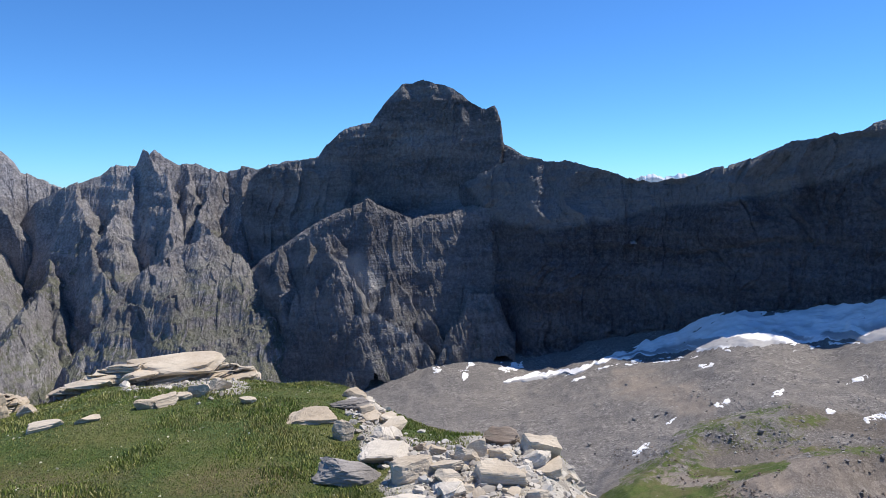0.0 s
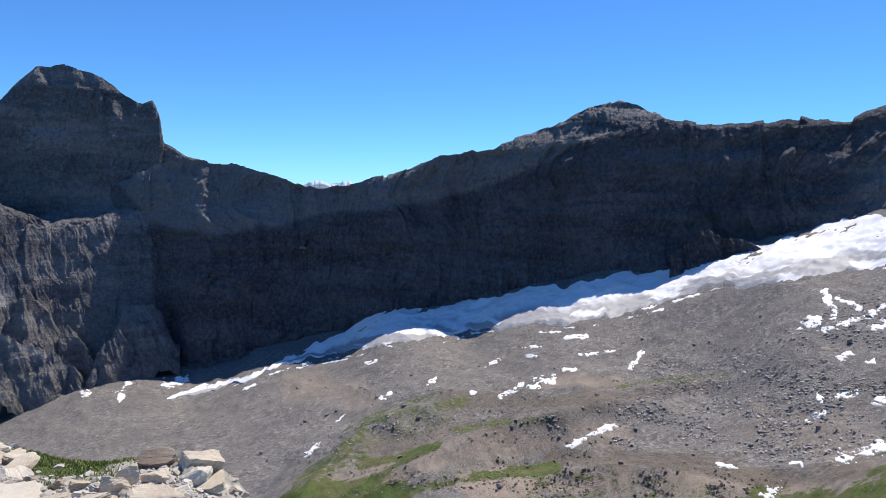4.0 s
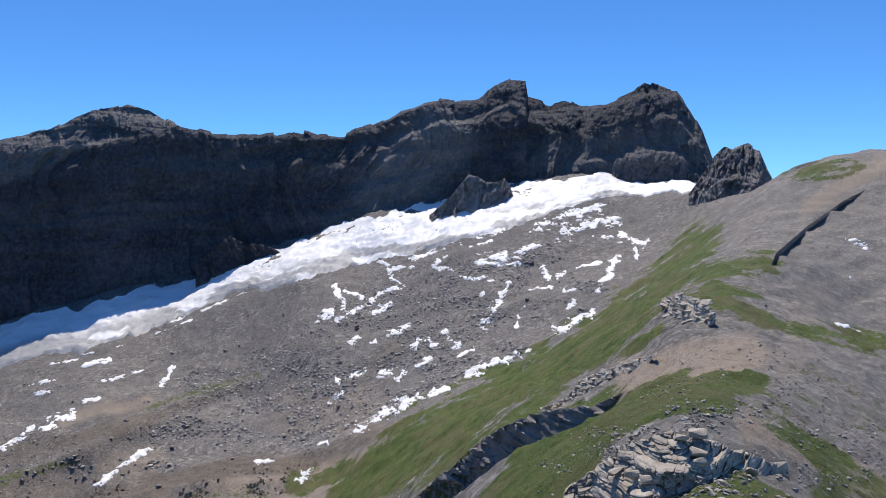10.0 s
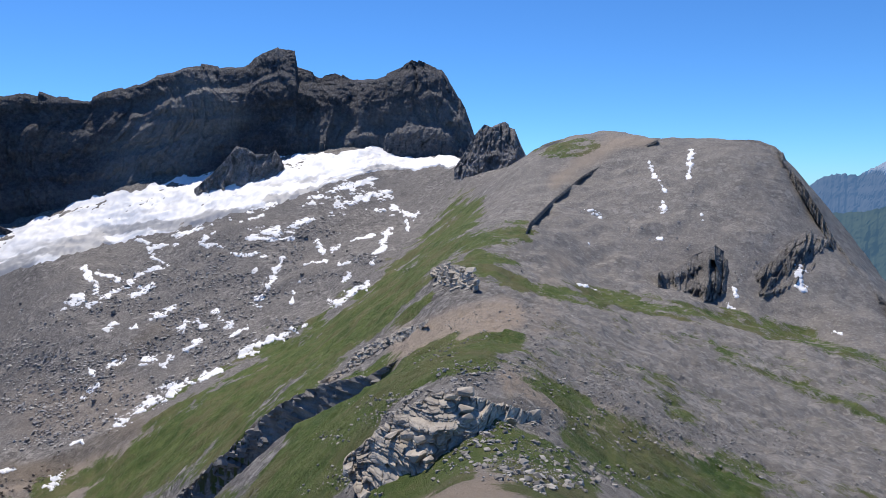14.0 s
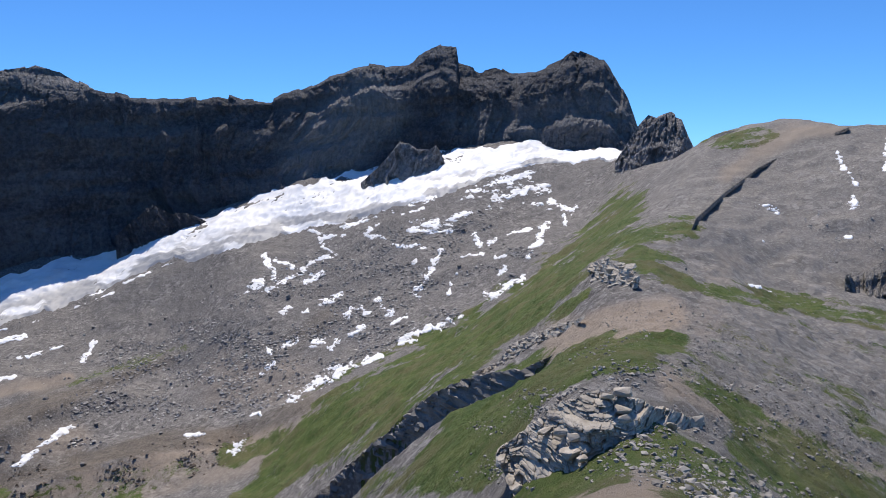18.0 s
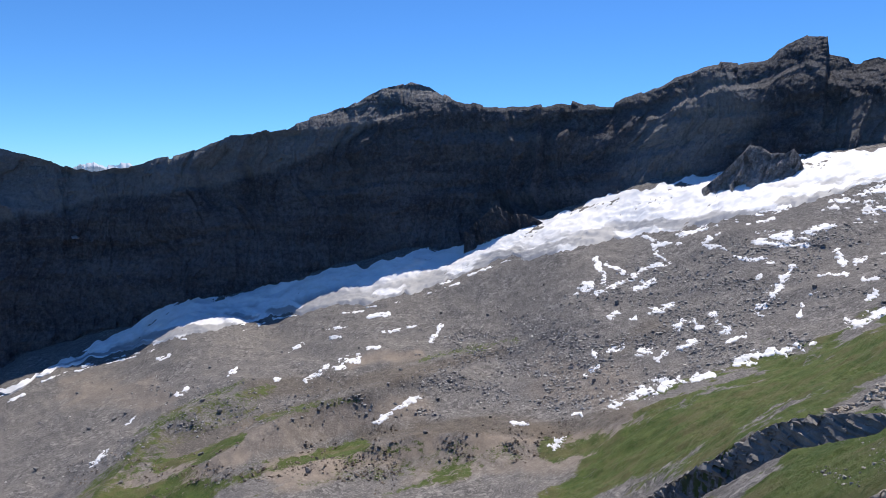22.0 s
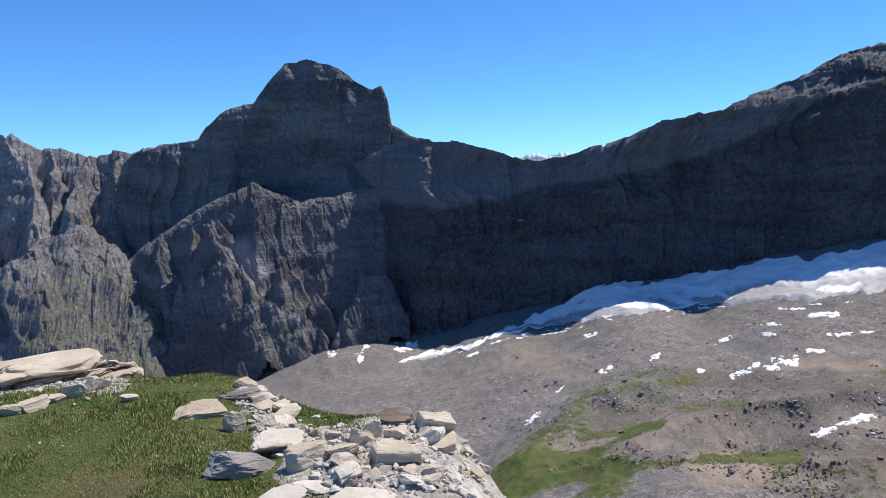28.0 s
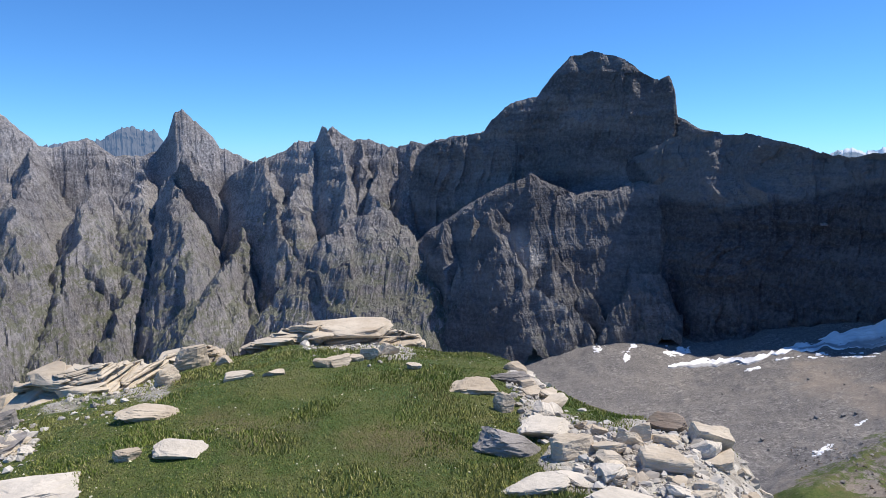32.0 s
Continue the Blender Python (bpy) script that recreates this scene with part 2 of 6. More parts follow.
    near = n.math("MULTIPLY", n.mask("lawn"), n.math("ADD", n.math("MULTIPLY", n.noise(22.0, 6, 0.7), 0.05), n.math("MULTIPLY", n.noise(5.0, 5, 0.7), 0.07)))
    far_h = n.math("MULTIPLY", n.math("SUBTRACT", 1.0, n.mask("lawn")), n.math("ADD", n.math("MULTIPLY", fine, 0.8), n.math("MULTIPLY", mid, 2.2)))
    h = n.math("ADD", near, far_h)
    return n.finish(col, h, 0.8, 1.0)


GROUND = ground_material()


def snow_material():
    n = Nodes("old_snow", 0.6, 0.3)
    col = n.mix(n.ramp(n.noise(0.03, 6, 0.65, (1, 1, 3)), 0.45, 0.7), (0.90, 0.90, 0.91), (0.80, 0.79, 0.77))
    col = n.mix(n.math("MULTIPLY", n.mask("dirt"), 0.85), col, (0.30, 0.30, 0.31))
    return n.finish(col, n.noise(0.12, 5, 0.6), 0.35, 0.6)


SNOW = snow_material()

# ---------------------------------------------------------------- the lie of the land
# Spot heights: bearing in degrees from +y, distance, angle of sight from the eye.
KNOLL = [
    (-60, 3, -29), (-60, 9, -18), (-45, 3, -29), (-45, 9, -17.3), (-45, 16, -24), (-32, 3, -29.3), (-32, 6, -17.6), (-32, 9.5, -15.8), (-32, 17, -24),
    (-20, 3, -29.5), (-20, 6, -17.2), (-20, 9.5, -15.3), (-20, 16, -23), (-8, 3, -29.5), (-8, 5, -20.8), (-8, 8, -16.4), (-8, 13, -26),
    (3, 3, -29.5), (3, 5.6, -20.2), (3, 9, -28), (10, 3, -30), (10, 4.8, -21.6), (10, 8, -31), (17, 3, -31), (17, 6, -34), (30, 2, -41),
]
SLOPES = [
    (-60, 60, -36), (-45, 60, -36), (-20, 60, -36), (0, 60, -38), (15, 60, -39), (-50, 500, -34), (-20, 500, -33), (5, 400, -33), (20, 250, -34),
    (30, 8, -37), (30, 60, -40), (30, 150, -34), (45, 8, -36), (45, 60, -38), (50, 200, -31), (60, 10, -36), (60, 80, -33), (-60, 2500, -17), (-40, 1700, -22), (-20, 1700, -16),
    (72, 3, -36), (72, 12, -33), (120, 3, -36), (120, 30, -31), (98, 3, -34), (98, 10, -31),
]
RIDGE = [
    (84, 3, -34), (84, 10, -31), (84, 20, -27.5), (86, 28, -24.2), (82, 42, -25.0), (90, 44, -21.6), (79, 58, -21), (84.5, 58, -17.3), (92, 60, -18.3), (88.8, 75, -15.1), (86.4, 105, -13.6),
    (89.8, 130, -11.5), (87.8, 170, -9.4), (85.2, 210, -7.6), (90.2, 200, -8.0), (91.6, 330, -3.7), (81, 150, -14.3), (78.6, 158, -16), (74.8, 175, -16.8), (70.6, 200, -17.8), (65.5, 220, -21.6),
    (72.4, 110, -20.3), (68.2, 120, -23), (64, 130, -26), (76.6, 60, -24), (70, 300, -16.2), (75, 330, -12.8), (80, 420, -8.2), (84, 400, -5.6), (66, 300, -18.6),
]
RIGHT = [
    (97.5, 480, 0.05), (93.8, 640, 3.2), (98.8, 640, 3.55), (102, 640, 2.6), (104.4, 640, 1.9), (106.1, 620, 2.1), (108.5, 590, 2.0), (110.6, 560, 1.75), (112.6, 500, -0.6), (114.2, 460, -3.3), (117.7, 390, -8.0), (125, 350, -17),
    (91.2, 205, -8.4), (95.9, 215, -9.25), (99.6, 225, -10.05), (104.9, 240, -10.7), (113, 255, -11.75), (119.3, 270, -12.8), (97.8, 270, -9.2), (107, 310, -9.5), (113, 310, -11.3),
    (100.6, 190, -11.8), (105.1, 170, -14.2), (113.4, 170, -16.7), (119.6, 180, -17.3), (100.7, 95, -18.1), (109.6, 100, -21.4), (120, 120, -21.8), (96, 100, -15.7), (97.1, 60, -21.9), (105.5, 70, -24.4),
    (98, 900, -4), (110, 800, -10), (125, 700, -24),
]
FOOT = [
    (-18, 1500, -14.7), (-7, 1380, -15.4), (0, 1300, -13.8), (7, 1250, -14.1), (14, 1200, -12.9), (22, 1160, -10.3), (31.6, 1115, -8.6), (41, 1075, -6.5), (48.6, 1055, -4.6),
    (54.5, 1035, -2.8), (60, 1010, -0.9), (66.7, 980, -0.1), (71.4, 955, 1.2), (78, 920, 1.8), (85, 880, 1.7), (91.4, 730, 1.6),
    (20, 1600, -7), (50, 1500, -1), (80, 1400, 2),
]
BASIN = [
    (7, 1150, -15.7), (18.3, 1080, -13.6), (30, 1000, -12), (42.6, 950, -9.6), (50.5, 950, -6.2), (59.4, 910, -4.4), (67.3, 870, -1.8), (77.9, 800, -2.3), (81.7, 800, -1.3),
    (0, 900, -20), (8, 820, -20), (15, 640, -22.3), (26.7, 780, -15.6), (18.3, 720, -19.5), (33.6, 800, -14.6), (49.8, 760, -12.9), (36.6, 640, -18), (46, 540, -19.7), (31.8, 620, -19.5), (24.8, 620, -20.5),
    (26, 480, -24.0), (54.8, 480, -19.9), (38, 540, -20.8), (55.4, 750, -9), (71.2, 700, -5.5), (70.6, 480, -13), (79.3, 650, -5.0), (64, 650, -10), (40, 400, -25.5), (56, 380, -23.5), (63, 420, -18),
    (83.1, 640, -4.2),
]
SPOTS = np.array(KNOLL + SLOPES + RIDGE + RIGHT + FOOT + BASIN, float)


def spline(points, values, stiff):
    d = np.linalg.norm(points[:, None] - points[None], axis=-1)
    k = np.where(d > 0, d * d * np.log(d + 1e-12), 0) + stiff * np.eye(len(points))
    p = np.hstack([np.ones((len(points), 1)), points])
    a = np.block([[k, p], [p.T, np.zeros((3, 3))]])
    return np.linalg.solve(a, np.concatenate([values, np.zeros(3)]))


STRETCH = 3.0
SPOT_AT = np.stack([np.radians(SPOTS[:, 0]) * STRETCH, np.log(SPOTS[:, 1])], 1)
SPOT_W = spline(SPOT_AT, SPOTS[:, 2], 0.002)


def sight(bearing, distance):
    """The land's angle of sight: a smooth surface through the spot heights."""
    shape = np.broadcast(bearing, distance).shape
    q = np.stack([np.broadcast_to(np.radians(bearing) * STRETCH, shape).ravel(), np.broadcast_to(np.log(distance), shape).ravel()], 1)
    out = np.empty(len(q))
    for s in range(0, len(q), 40000):
        part_q = q[s:s + 40000]
        d2 = ((part_q[:, None, :] - SPOT_AT[None]) ** 2).sum(-1)
        out[s:s + 40000] = (0.5 * d2 * np.log(d2 + 1e-18)) @ SPOT_W[:-3] + SPOT_W[-3] + part_q @ SPOT_W[-2:]
    return out.reshape(shape)


RAVINE_B = (58, 61.5, 65.5, 70.6, 74.8, 78.6, 81.1)
RAVINE_R = (214, 212, 205, 190, 172, 158, 150)
RAVINE_DEEP = (0, 20, 20, 16, 11, 4, 0)


def base_height(bearing, distance):
    """Height of the land without its moraine banks."""
    b = (np.asarray(bearing, float) + 145) % 360 - 145
    r = np.asarray(distance, float)
    inside = np.clip(b, -60, 122)
    turned = np.where(b > 122, (b - 122) / 93, np.where(b < -60, (-60 - b) / 85, 0))
    rr = np.clip(r, 2.6, 2600)
    base = rr * np.tan(np.radians(np.clip(sight(inside, rr), -48, 20))) + 1.6
    base = np.where(r < 2.6, np.minimum(base, -0.08) * smooth(0.0, 2.6, r), base)
    base = np.where(turned > 0, base * (1 - 0.35 * smooth(0, 1, turned)), base)
    base = np.where(r > 2600, base - (r - 2600) * 0.05, base)
    x, y = plan(b, r)
    far = smooth(12, 120, r)
    rough = far * smooth(60, 400, r) * (3.2 * fbm(x / 95, y / 95, 0, 4, 11) + 2.2 * ridged(x / 40, y / 40, 0, 4, 17))
    rough = rough + far * 0.5 * fbm(x / 9, y / 9, 0, 4, 23)
    rough = rough + smooth(35, 60, r) * smooth(420, 200, r) * (0.30 * facets(x / 3.2, y / 3.2, 35) + 0.22 * fbm(x / 1.6, y / 1.6, 0, 2, 37))
    rough = rough + smooth(50, 90, r) * smooth(420, 260, r) * np.minimum(0.0032 * r, 0.8) * (ridged(x / 9, y / 9, 0, 3, 39) + 0.7 * facets(x / 5.5, y / 5.5, 43))
    wall_at = np.interp(b, RAVINE_B, RAVINE_R)
    rough = rough - np.interp(b, RAVINE_B, RAVINE_DEEP) * smooth(0.70, 0.84, r / wall_at) * smooth(1.0, 0.985, r / wall_at)
    slab = smooth(92, 96, b) * smooth(250, 300, r) * smooth(760, 650, r)
    rough = rough + slab * 0.8 * ridged((0.55 * x + 0.83 * y) / 16, (0.83 * x - 0.55 * y) / 130, 0, 3, 29)
    rough = rough + smooth(150, 300, r) * smooth(86, 80, b) * 0.9 * facets(x / 7, y / 7, 33)
    rough = rough + (1 - far) * smooth(1.5, 4, r) * (0.045 * fbm(x / 0.9, y / 0.9, 0, 4, 31))
    return base + rough



# Patches of the ground: bearing and angle of sight of both ends, half width in degrees, weight.
TURF_RIDGE = [
    (60.9, -21.21, 71.2, -14.79, 2.61, 0.9), (71.1, -15.47, 81.6, -8.9, 2.37, 0.9), (76.8, -12.09, 84.5, -6.08, 2.14, 0.8), (83.5, -6.08, 86.4, -2.77, 1.71, 0.75), (84.5, -5.6, 91.1, -4.17, 1.23, 0.7), (56.8, -22.49, 64.3, -19.2, 1.71, 0.8),
    (72.9, -19.6, 81.5, -16.38, 1.99, 0.95), (70.9, -23.74, 77.6, -19.43, 1.9, 0.95), (81.5, -15.92, 89.8, -13.84, 1.8, 0.85), (89.8, -14.07, 96.1, -17.98, 1.52, 0.65), (87.4, -6.55, 91.2, -8.89, 1.52, 0.8), (91.2, -8.89, 101.8, -9.96, 1.14, 0.7),
    (101.8, -9.96, 113.1, -11.54, 0.76, 0.65), (113.1, -11.75, 119.3, -13.41, 0.62, 0.6), (101.6, -15.39, 105.2, -18.57, 0.95, 0.55), (107.2, -13.61, 119.6, -17.27, 0.76, 0.6),
]
TURF_NEAR = [
    (94, -13, 106, -18, 2.2, 0.46), (99, -11.6, 118, -15, 1.1, 0.46), (96, -19.5, 112, -22.5, 1.8, 0.52), (104, -18, 119, -18.5, 1.2, 0.42),
    (88.9, -21.38, 96.2, -24.95, 2.85, 0.75), (96.2, -21.08, 107.7, -24.1, 2.37, 0.7), (107.5, -21.25, 119.9, -22.12, 1.19, 0.6), (79, -26.01, 86.4, -23.16, 1.52, 0.85), (92.5, 2.73, 97, 2.78, 0.66, 0.7), (64.1, -24.94, 70.4, -24.94, 1.19, 0.6),
    (74.6, -25.32, 78.5, -22.57, 1.42, 0.8),
]
TURF_BASIN = [
    (17, -22.5, 27, -18, 1.7, 0.52), (24, -25.5, 50, -22.5, 1.3, 0.5),
    (14.3, -25.38, 24.4, -24.35, 1.8, 0.8), (24.4, -24.13, 37.3, -21.6, 0.76, 0.75), (15.4, -23.41, 20.7, -19.5, 0.95, 0.62), (20.7, -19.05, 27.5, -16.14, 0.57, 0.6), (20.6, -22.15, 27, -20.7, 0.66, 0.75), (27, -17.29, 29.7, -16.88, 0.6, 0.62),
    (28.4, -19.38, 37.3, -17.98, 0.38, 0.6), (42, -15.06, 50.2, -13.23, 0.38, 0.6), (38.9, -25.68, 46.1, -23.9, 0.66, 0.7), (27.4, -22.72, 42.2, -21.82, 0.47, 0.6), (53.7, -22.39, 65.7, -17.75, 1.23, 0.75), (55.1, -25.03, 65.8, -19.08, 2.37, 0.8),
    (32.4, -26.05, 42.3, -26.54, 0.76, 0.5),
]
# Brown soil, its dark tone also painting shade on the moraines' steep near faces.
SHADED_SOIL = [
    (28.0, -16.9, 37.3, -16.7, 0.7, 0.8), (37.3, -16.7, 43.1, -15.7, 0.75, 0.85), (43.1, -15.7, 49, -14.0, 0.5, 0.8), (30.8, -19.2, 37.5, -17.9, 0.5, 0.75), (22, -20.8, 30, -19.0, 0.6, 0.7),
    (37, -21.0, 44, -20.6, 0.5, 0.9), (42, -20.5, 54.5, -20.2, 0.7, 1.0), (54, -20.2, 60, -18.6, 0.5, 0.8), (16, -23.5, 21, -20.0, 0.6, 0.6), (58, -13.5, 62, -11.5, 0.6, 0.5),
]
EARTH = [
    (30, -23.6, 57, -20.6, 0.9, 0.85),
    (20, -24, 27, -21.8, 0.7, 0.7),
    (81.6, -14.07, 89.8, -10.8, 1.42, 0.9), (85.9, -13.64, 90.3, -11.26, 1.23, 1), (83.9, -26.57, 89.9, -25.26, 1.9, 1), (98.4, 2.99, 93.9, 0.05, 0.76, 0.8), (98.4, 3.13, 101.4, 3.17, 0.47, 0.8), (90.3, -16.38, 99.9, -19.94, 0.95, 0.8),
    (96.1, -17.98, 107.5, -21.67, 0.66, 0.7), (52, -22.6, 60.9, -20.4, 1.23, 0.55), (94, -6.96, 92.7, -12.15, 0.95, 0.3), (14.4, -24.14, 23.5, -22.77, 1.42, 0.5), (27.4, -20.71, 42.1, -19.15, 1.04, 0.5), (42.2, -23.56, 53.6, -21.56, 1.23, 0.5),
    (14.8, -15.48, 20.8, -16.8, 0.95, 0.4), (36.3, -15.23, 42, -14.6, 0.43, 0.7), (53.3, -16.05, 59.6, -17.8, 1.9, 0.35),
]
GRAVEL = [
    (4, -21.46, 13.3, -26.4, 2.85, 1), (-2.4, -24.04, 5.4, -25.43, 2.61, 1), (-0.4, -22.06, 8.4, -22.06, 1.42, 0.9), (-6, -20.67, 1.5, -23.07, 1.42, 0.8), (-7.6, -17.42, -5.4, -18.97, 0.95, 0.7), (-44.1, -16.33, -37.1, -16.48, 1.42, 0.6),
    (-25, -14.38, -16.9, -14.64, 1.04, 0.8), (-48, -19.53, -45.8, -19.21, 0.95, 0.6),
]
SNOW_SCREE = [
    (55.06, -9.26, 56.26, -8.5, 0.4), (56.73, -6.38, 57.46, -8.37, 0.22), (57.51, -6.85, 58.91, -7.37, 0.18), (56.83, -9.19, 60.15, -7.44, 0.18), (59.74, -7.42, 62.29, -6.43, 0.18), (61.25, -5.71, 62.29, -6.43, 0.27),
    (59.9, -8.75, 61.18, -7.94, 0.22), (57.97, -11, 58.47, -10.61, 0.22), (61.32, -10.39, 62.53, -10.02, 0.27), (63, -11.39, 64.55, -10.95, 0.22), (63.42, -11.95, 63.54, -10.98, 0.14), (65.9, -10.44, 66.77, -11.4, 0.27),
    (66.54, -11.7, 67.09, -11.19, 0.18), (63.6, -13.21, 64.64, -12.39, 0.22), (60.36, -13.64, 61.52, -13.39, 0.32), (61.83, -14.25, 62.33, -13.55, 0.18), (57.86, -13.82, 59.12, -13.26, 0.27), (56.57, -13.77, 56.95, -14.4, 0.14),
]
SNOW_BLOCKS = [
    (57.08, -15.09, 56.17, -15.98, 0.18), (58.32, -18.04, 60.89, -16.87, 0.32), (60.89, -16.87, 63.09, -15.8, 0.4), (63.22, -15.9, 66, -14.94, 0.22), (67.85, -13.76, 70.64, -12.73, 0.36), (70.64, -12.73, 72.76, -11.9, 0.27),
    (69.08, -9.91, 70.03, -8.56, 0.36), (70.03, -8.56, 70.74, -7.19, 0.27), (70.74, -7.19, 71.32, -6.27, 0.18), (67.13, -5.69, 69.85, -6.05, 0.18), (68.74, -4.35, 70.8, -4.16, 0.4), (70.8, -4.16, 73.37, -3.26, 0.4),
    (69.42, -4.69, 72.64, -4.66, 0.14), (64.93, -4.94, 66.69, -5.31, 0.18), (74.14, -4.92, 74.5, -5.86, 0.22), (73.08, -6.82, 74.72, -6.57, 0.14), (75.21, -5.69, 75.92, -5.46, 0.18), (75.9, -6.88, 76.85, -6.7, 0.18),
]
SNOW_RIM = [
    (76.22, -8.11, 76.65, -7.74, 0.22), (75.39, -9.97, 78.02, -8.75, 0.36), (74.44, -10.13, 74.92, -9.87, 0.18), (78.52, -6.72, 79.48, -5.45, 0.22), (79.48, -5.45, 79.96, -3.94, 0.27), (76.87, -4.95, 78.77, -4.5, 0.14),
    (78.31, -2.36, 79.74, -2.37, 0.18), (80.59, -2.28, 82.2, -2.9, 0.36), (81.54, -3.28, 81.68, -4.13, 0.14), (73.62, -1.9, 75.51, -0.69, 0.4), (75.51, -0.69, 78.33, -0, 0.32), (75.72, -2.2, 77.38, -1.41, 0.49),
    (77.38, -1.41, 79.84, -0.9, 0.4), (61.06, -5.08, 63.2, -4.89, 0.18), (63.21, -4.26, 64.97, -3.58, 0.18), (64.94, -4.76, 65.93, -4.06, 0.18), (65.64, -2.95, 67.2, -2.89, 0.14), (68.56, -2.31, 70.85, -1.83, 0.22),
]
SNOW_HOLLOW = [
    (53.49, -21.57, 54.45, -20.89, 0.36), (50.09, -19.92, 51.37, -20.05, 0.18), (55.05, -19.04, 55.84, -19, 0.14), (66.97, -12.36, 68.35, -11.71, 0.14), (59.44, -4.09, 61.08, -4.68, 0.14), (59.61, -11.14, 59.95, -10.99, 0.14),
    (64.67, -11.5, 65.2, -11.35, 0.14), (68.9, -7.36, 69.18, -7.05, 0.14), (71.85, -10.01, 72.1, -9.09, 0.14), (72.59, -8.17, 73.15, -8, 0.14), (38.17, -20.15, 39.97, -19.01, 0.22), (39.97, -19.01, 42.21, -17.86, 0.22),
    (42.91, -13.64, 43.9, -12.23, 0.18), (37.82, -11.51, 39.2, -11.29, 0.18), (37.72, -14.09, 38.58, -13.96, 0.18), (39.49, -12.75, 40.06, -12.59, 0.14), (31.07, -14.16, 31.97, -13.67, 0.18), (32.45, -16.46, 34.27, -15.35, 0.22),
]
SNOW_BASIN = [
    (35.2, -15.46, 36.68, -14.74, 0.36), (26.25, -15.66, 26.94, -15.03, 0.18), (22.18, -16.77, 22.99, -16.52, 0.18), (18.47, -18.73, 18.93, -18.25, 0.18), (29.92, -16.29, 30.46, -16.23, 0.18), (43.1, -13.29, 43.9, -12.18, 0.18),
    (38.91, -12.74, 41.75, -12.29, 0.09), (37.95, -11.45, 39.36, -11.23, 0.14), (34.48, -13.21, 35.45, -13.05, 0.14),
]
SNOW_PEAK = [
    (101.3, 1.48, 101.7, 0.27, 0.2), (102, 0.04, 102.6, -0.94, 0.13), (102.4, -1.67, 102.5, -2.3, 0.2), (104.4, 2.42, 104.3, 0.4, 0.2), (96.3, -2.35, 97.7, -2.9, 0.17), (96.7, -5.14, 96.8, -5.42, 0.13),
    (95.3, -8.25, 97.4, -8.99, 0.08), (107.8, -8.3, 108.1, -8.94, 0.13), (107.5, -9.63, 108.2, -9.94, 0.17), (112.3, -5.97, 112.6, -7.99, 0.27), (114.8, -10.99, 115.3, -11.07, 0.13), (105.3, -2.62, 105.4, -2.97, 0.1),
    (101.9, -4.62, 102.4, -4.61, 0.1),
]
SNOW_CONES = [
    (56.8, -6.94, 57.6, -7.66, 0.19), (28.6, -11.92, 29.1, -11.79, 0.12), (34.1, -12.48, 35.8, -12.26, 0.12), (20.8, -14.06, 21.7, -13.9, 0.12), (-1.9, -14.67, -1.7, -13.56, 0.33), (-0.6, -14.96, 0.1, -13.92, 0.38),
    (1.5, -15.64, 2.7, -13.59, 0.28), (4.9, -14.95, 6.4, -14.82, 0.28), (15.8, -21.29, 16.8, -20.47, 0.19), (-4.1, -14.72, -3.4, -14.09, 0.24),
]

MORAINES_A = [
    (14.3, -25.38), (17.8, -21.49), (20.7, -19.05), (24.6, -17.44), (28.5, -16.26), (31.9, -15.27),
]

MORAINES_B = [
    (17.7, -24.28), (22.5, -21.75), (27.4, -20.49), (30.4, -19.5), (37.3, -17.75), (42.1, -15.98),
    (50.2, -13.23),
]

MORAINES_C = [
    (22.5, -24.67), (32.4, -23.01), (42.2, -20.93), (49.1, -20.38), (55.7, -20.03),
]

GLACIER_WEST = [
    (5, -16.2, -16), (6.95, -16.01, -15.5), (10.5, -15.46, -14.8), (12.4, -14.65, -14.35), (14.2, -14.14, -13.45), (15.8, -13.71, -12.84), (17.5, -13.43, -12.09), (19.2, -13.16, -11.3),
    (20.9, -12.88, -10.5), (22.6, -12.61, -9.84), (24.3, -12.34, -9.5), (26, -12.07, -9.21), (27.7, -11.78, -8.92), (29.4, -11.49, -8.69), (31.1, -11.23, -8.47), (32.8, -10.97, -8.19),
    (34.5, -10.73, -7.78), (36.2, -10.56, -7.51), (37.9, -10.44, -7.22), (39.6, -10.02, -6.81), (41.3, -9.6, -6.11), (43, -9.05, -5.66),
]
GLACIER_EAST = [
    (44.7, -8.46, -5.31), (46.4, -7.8, -5.19), (48.1, -7.15, -4.81), (49.8, -6.55, -4.1), (51.5, -6.64, -3.34), (53.2, -6.42, -2.95), (54.9, -5.75, -2.41), (56.6, -5.24, -1.41), (58.3, -4.89, -0.72),
    (61, -4.42, -0.9), (64.4, -3.67, 0.1), (67, -3, 0.94), (71.15, -1.74, 1.43), (72, -1.47, 1.43), (74.75, -0.53, 1.67), (77.95, 0.44, 2), (81.7, 1.03, 2.15), (85, 0.99, 1.92), (86.3, 1.35, 1.55),
]
GLACIER = GLACIER_WEST + GLACIER_EAST



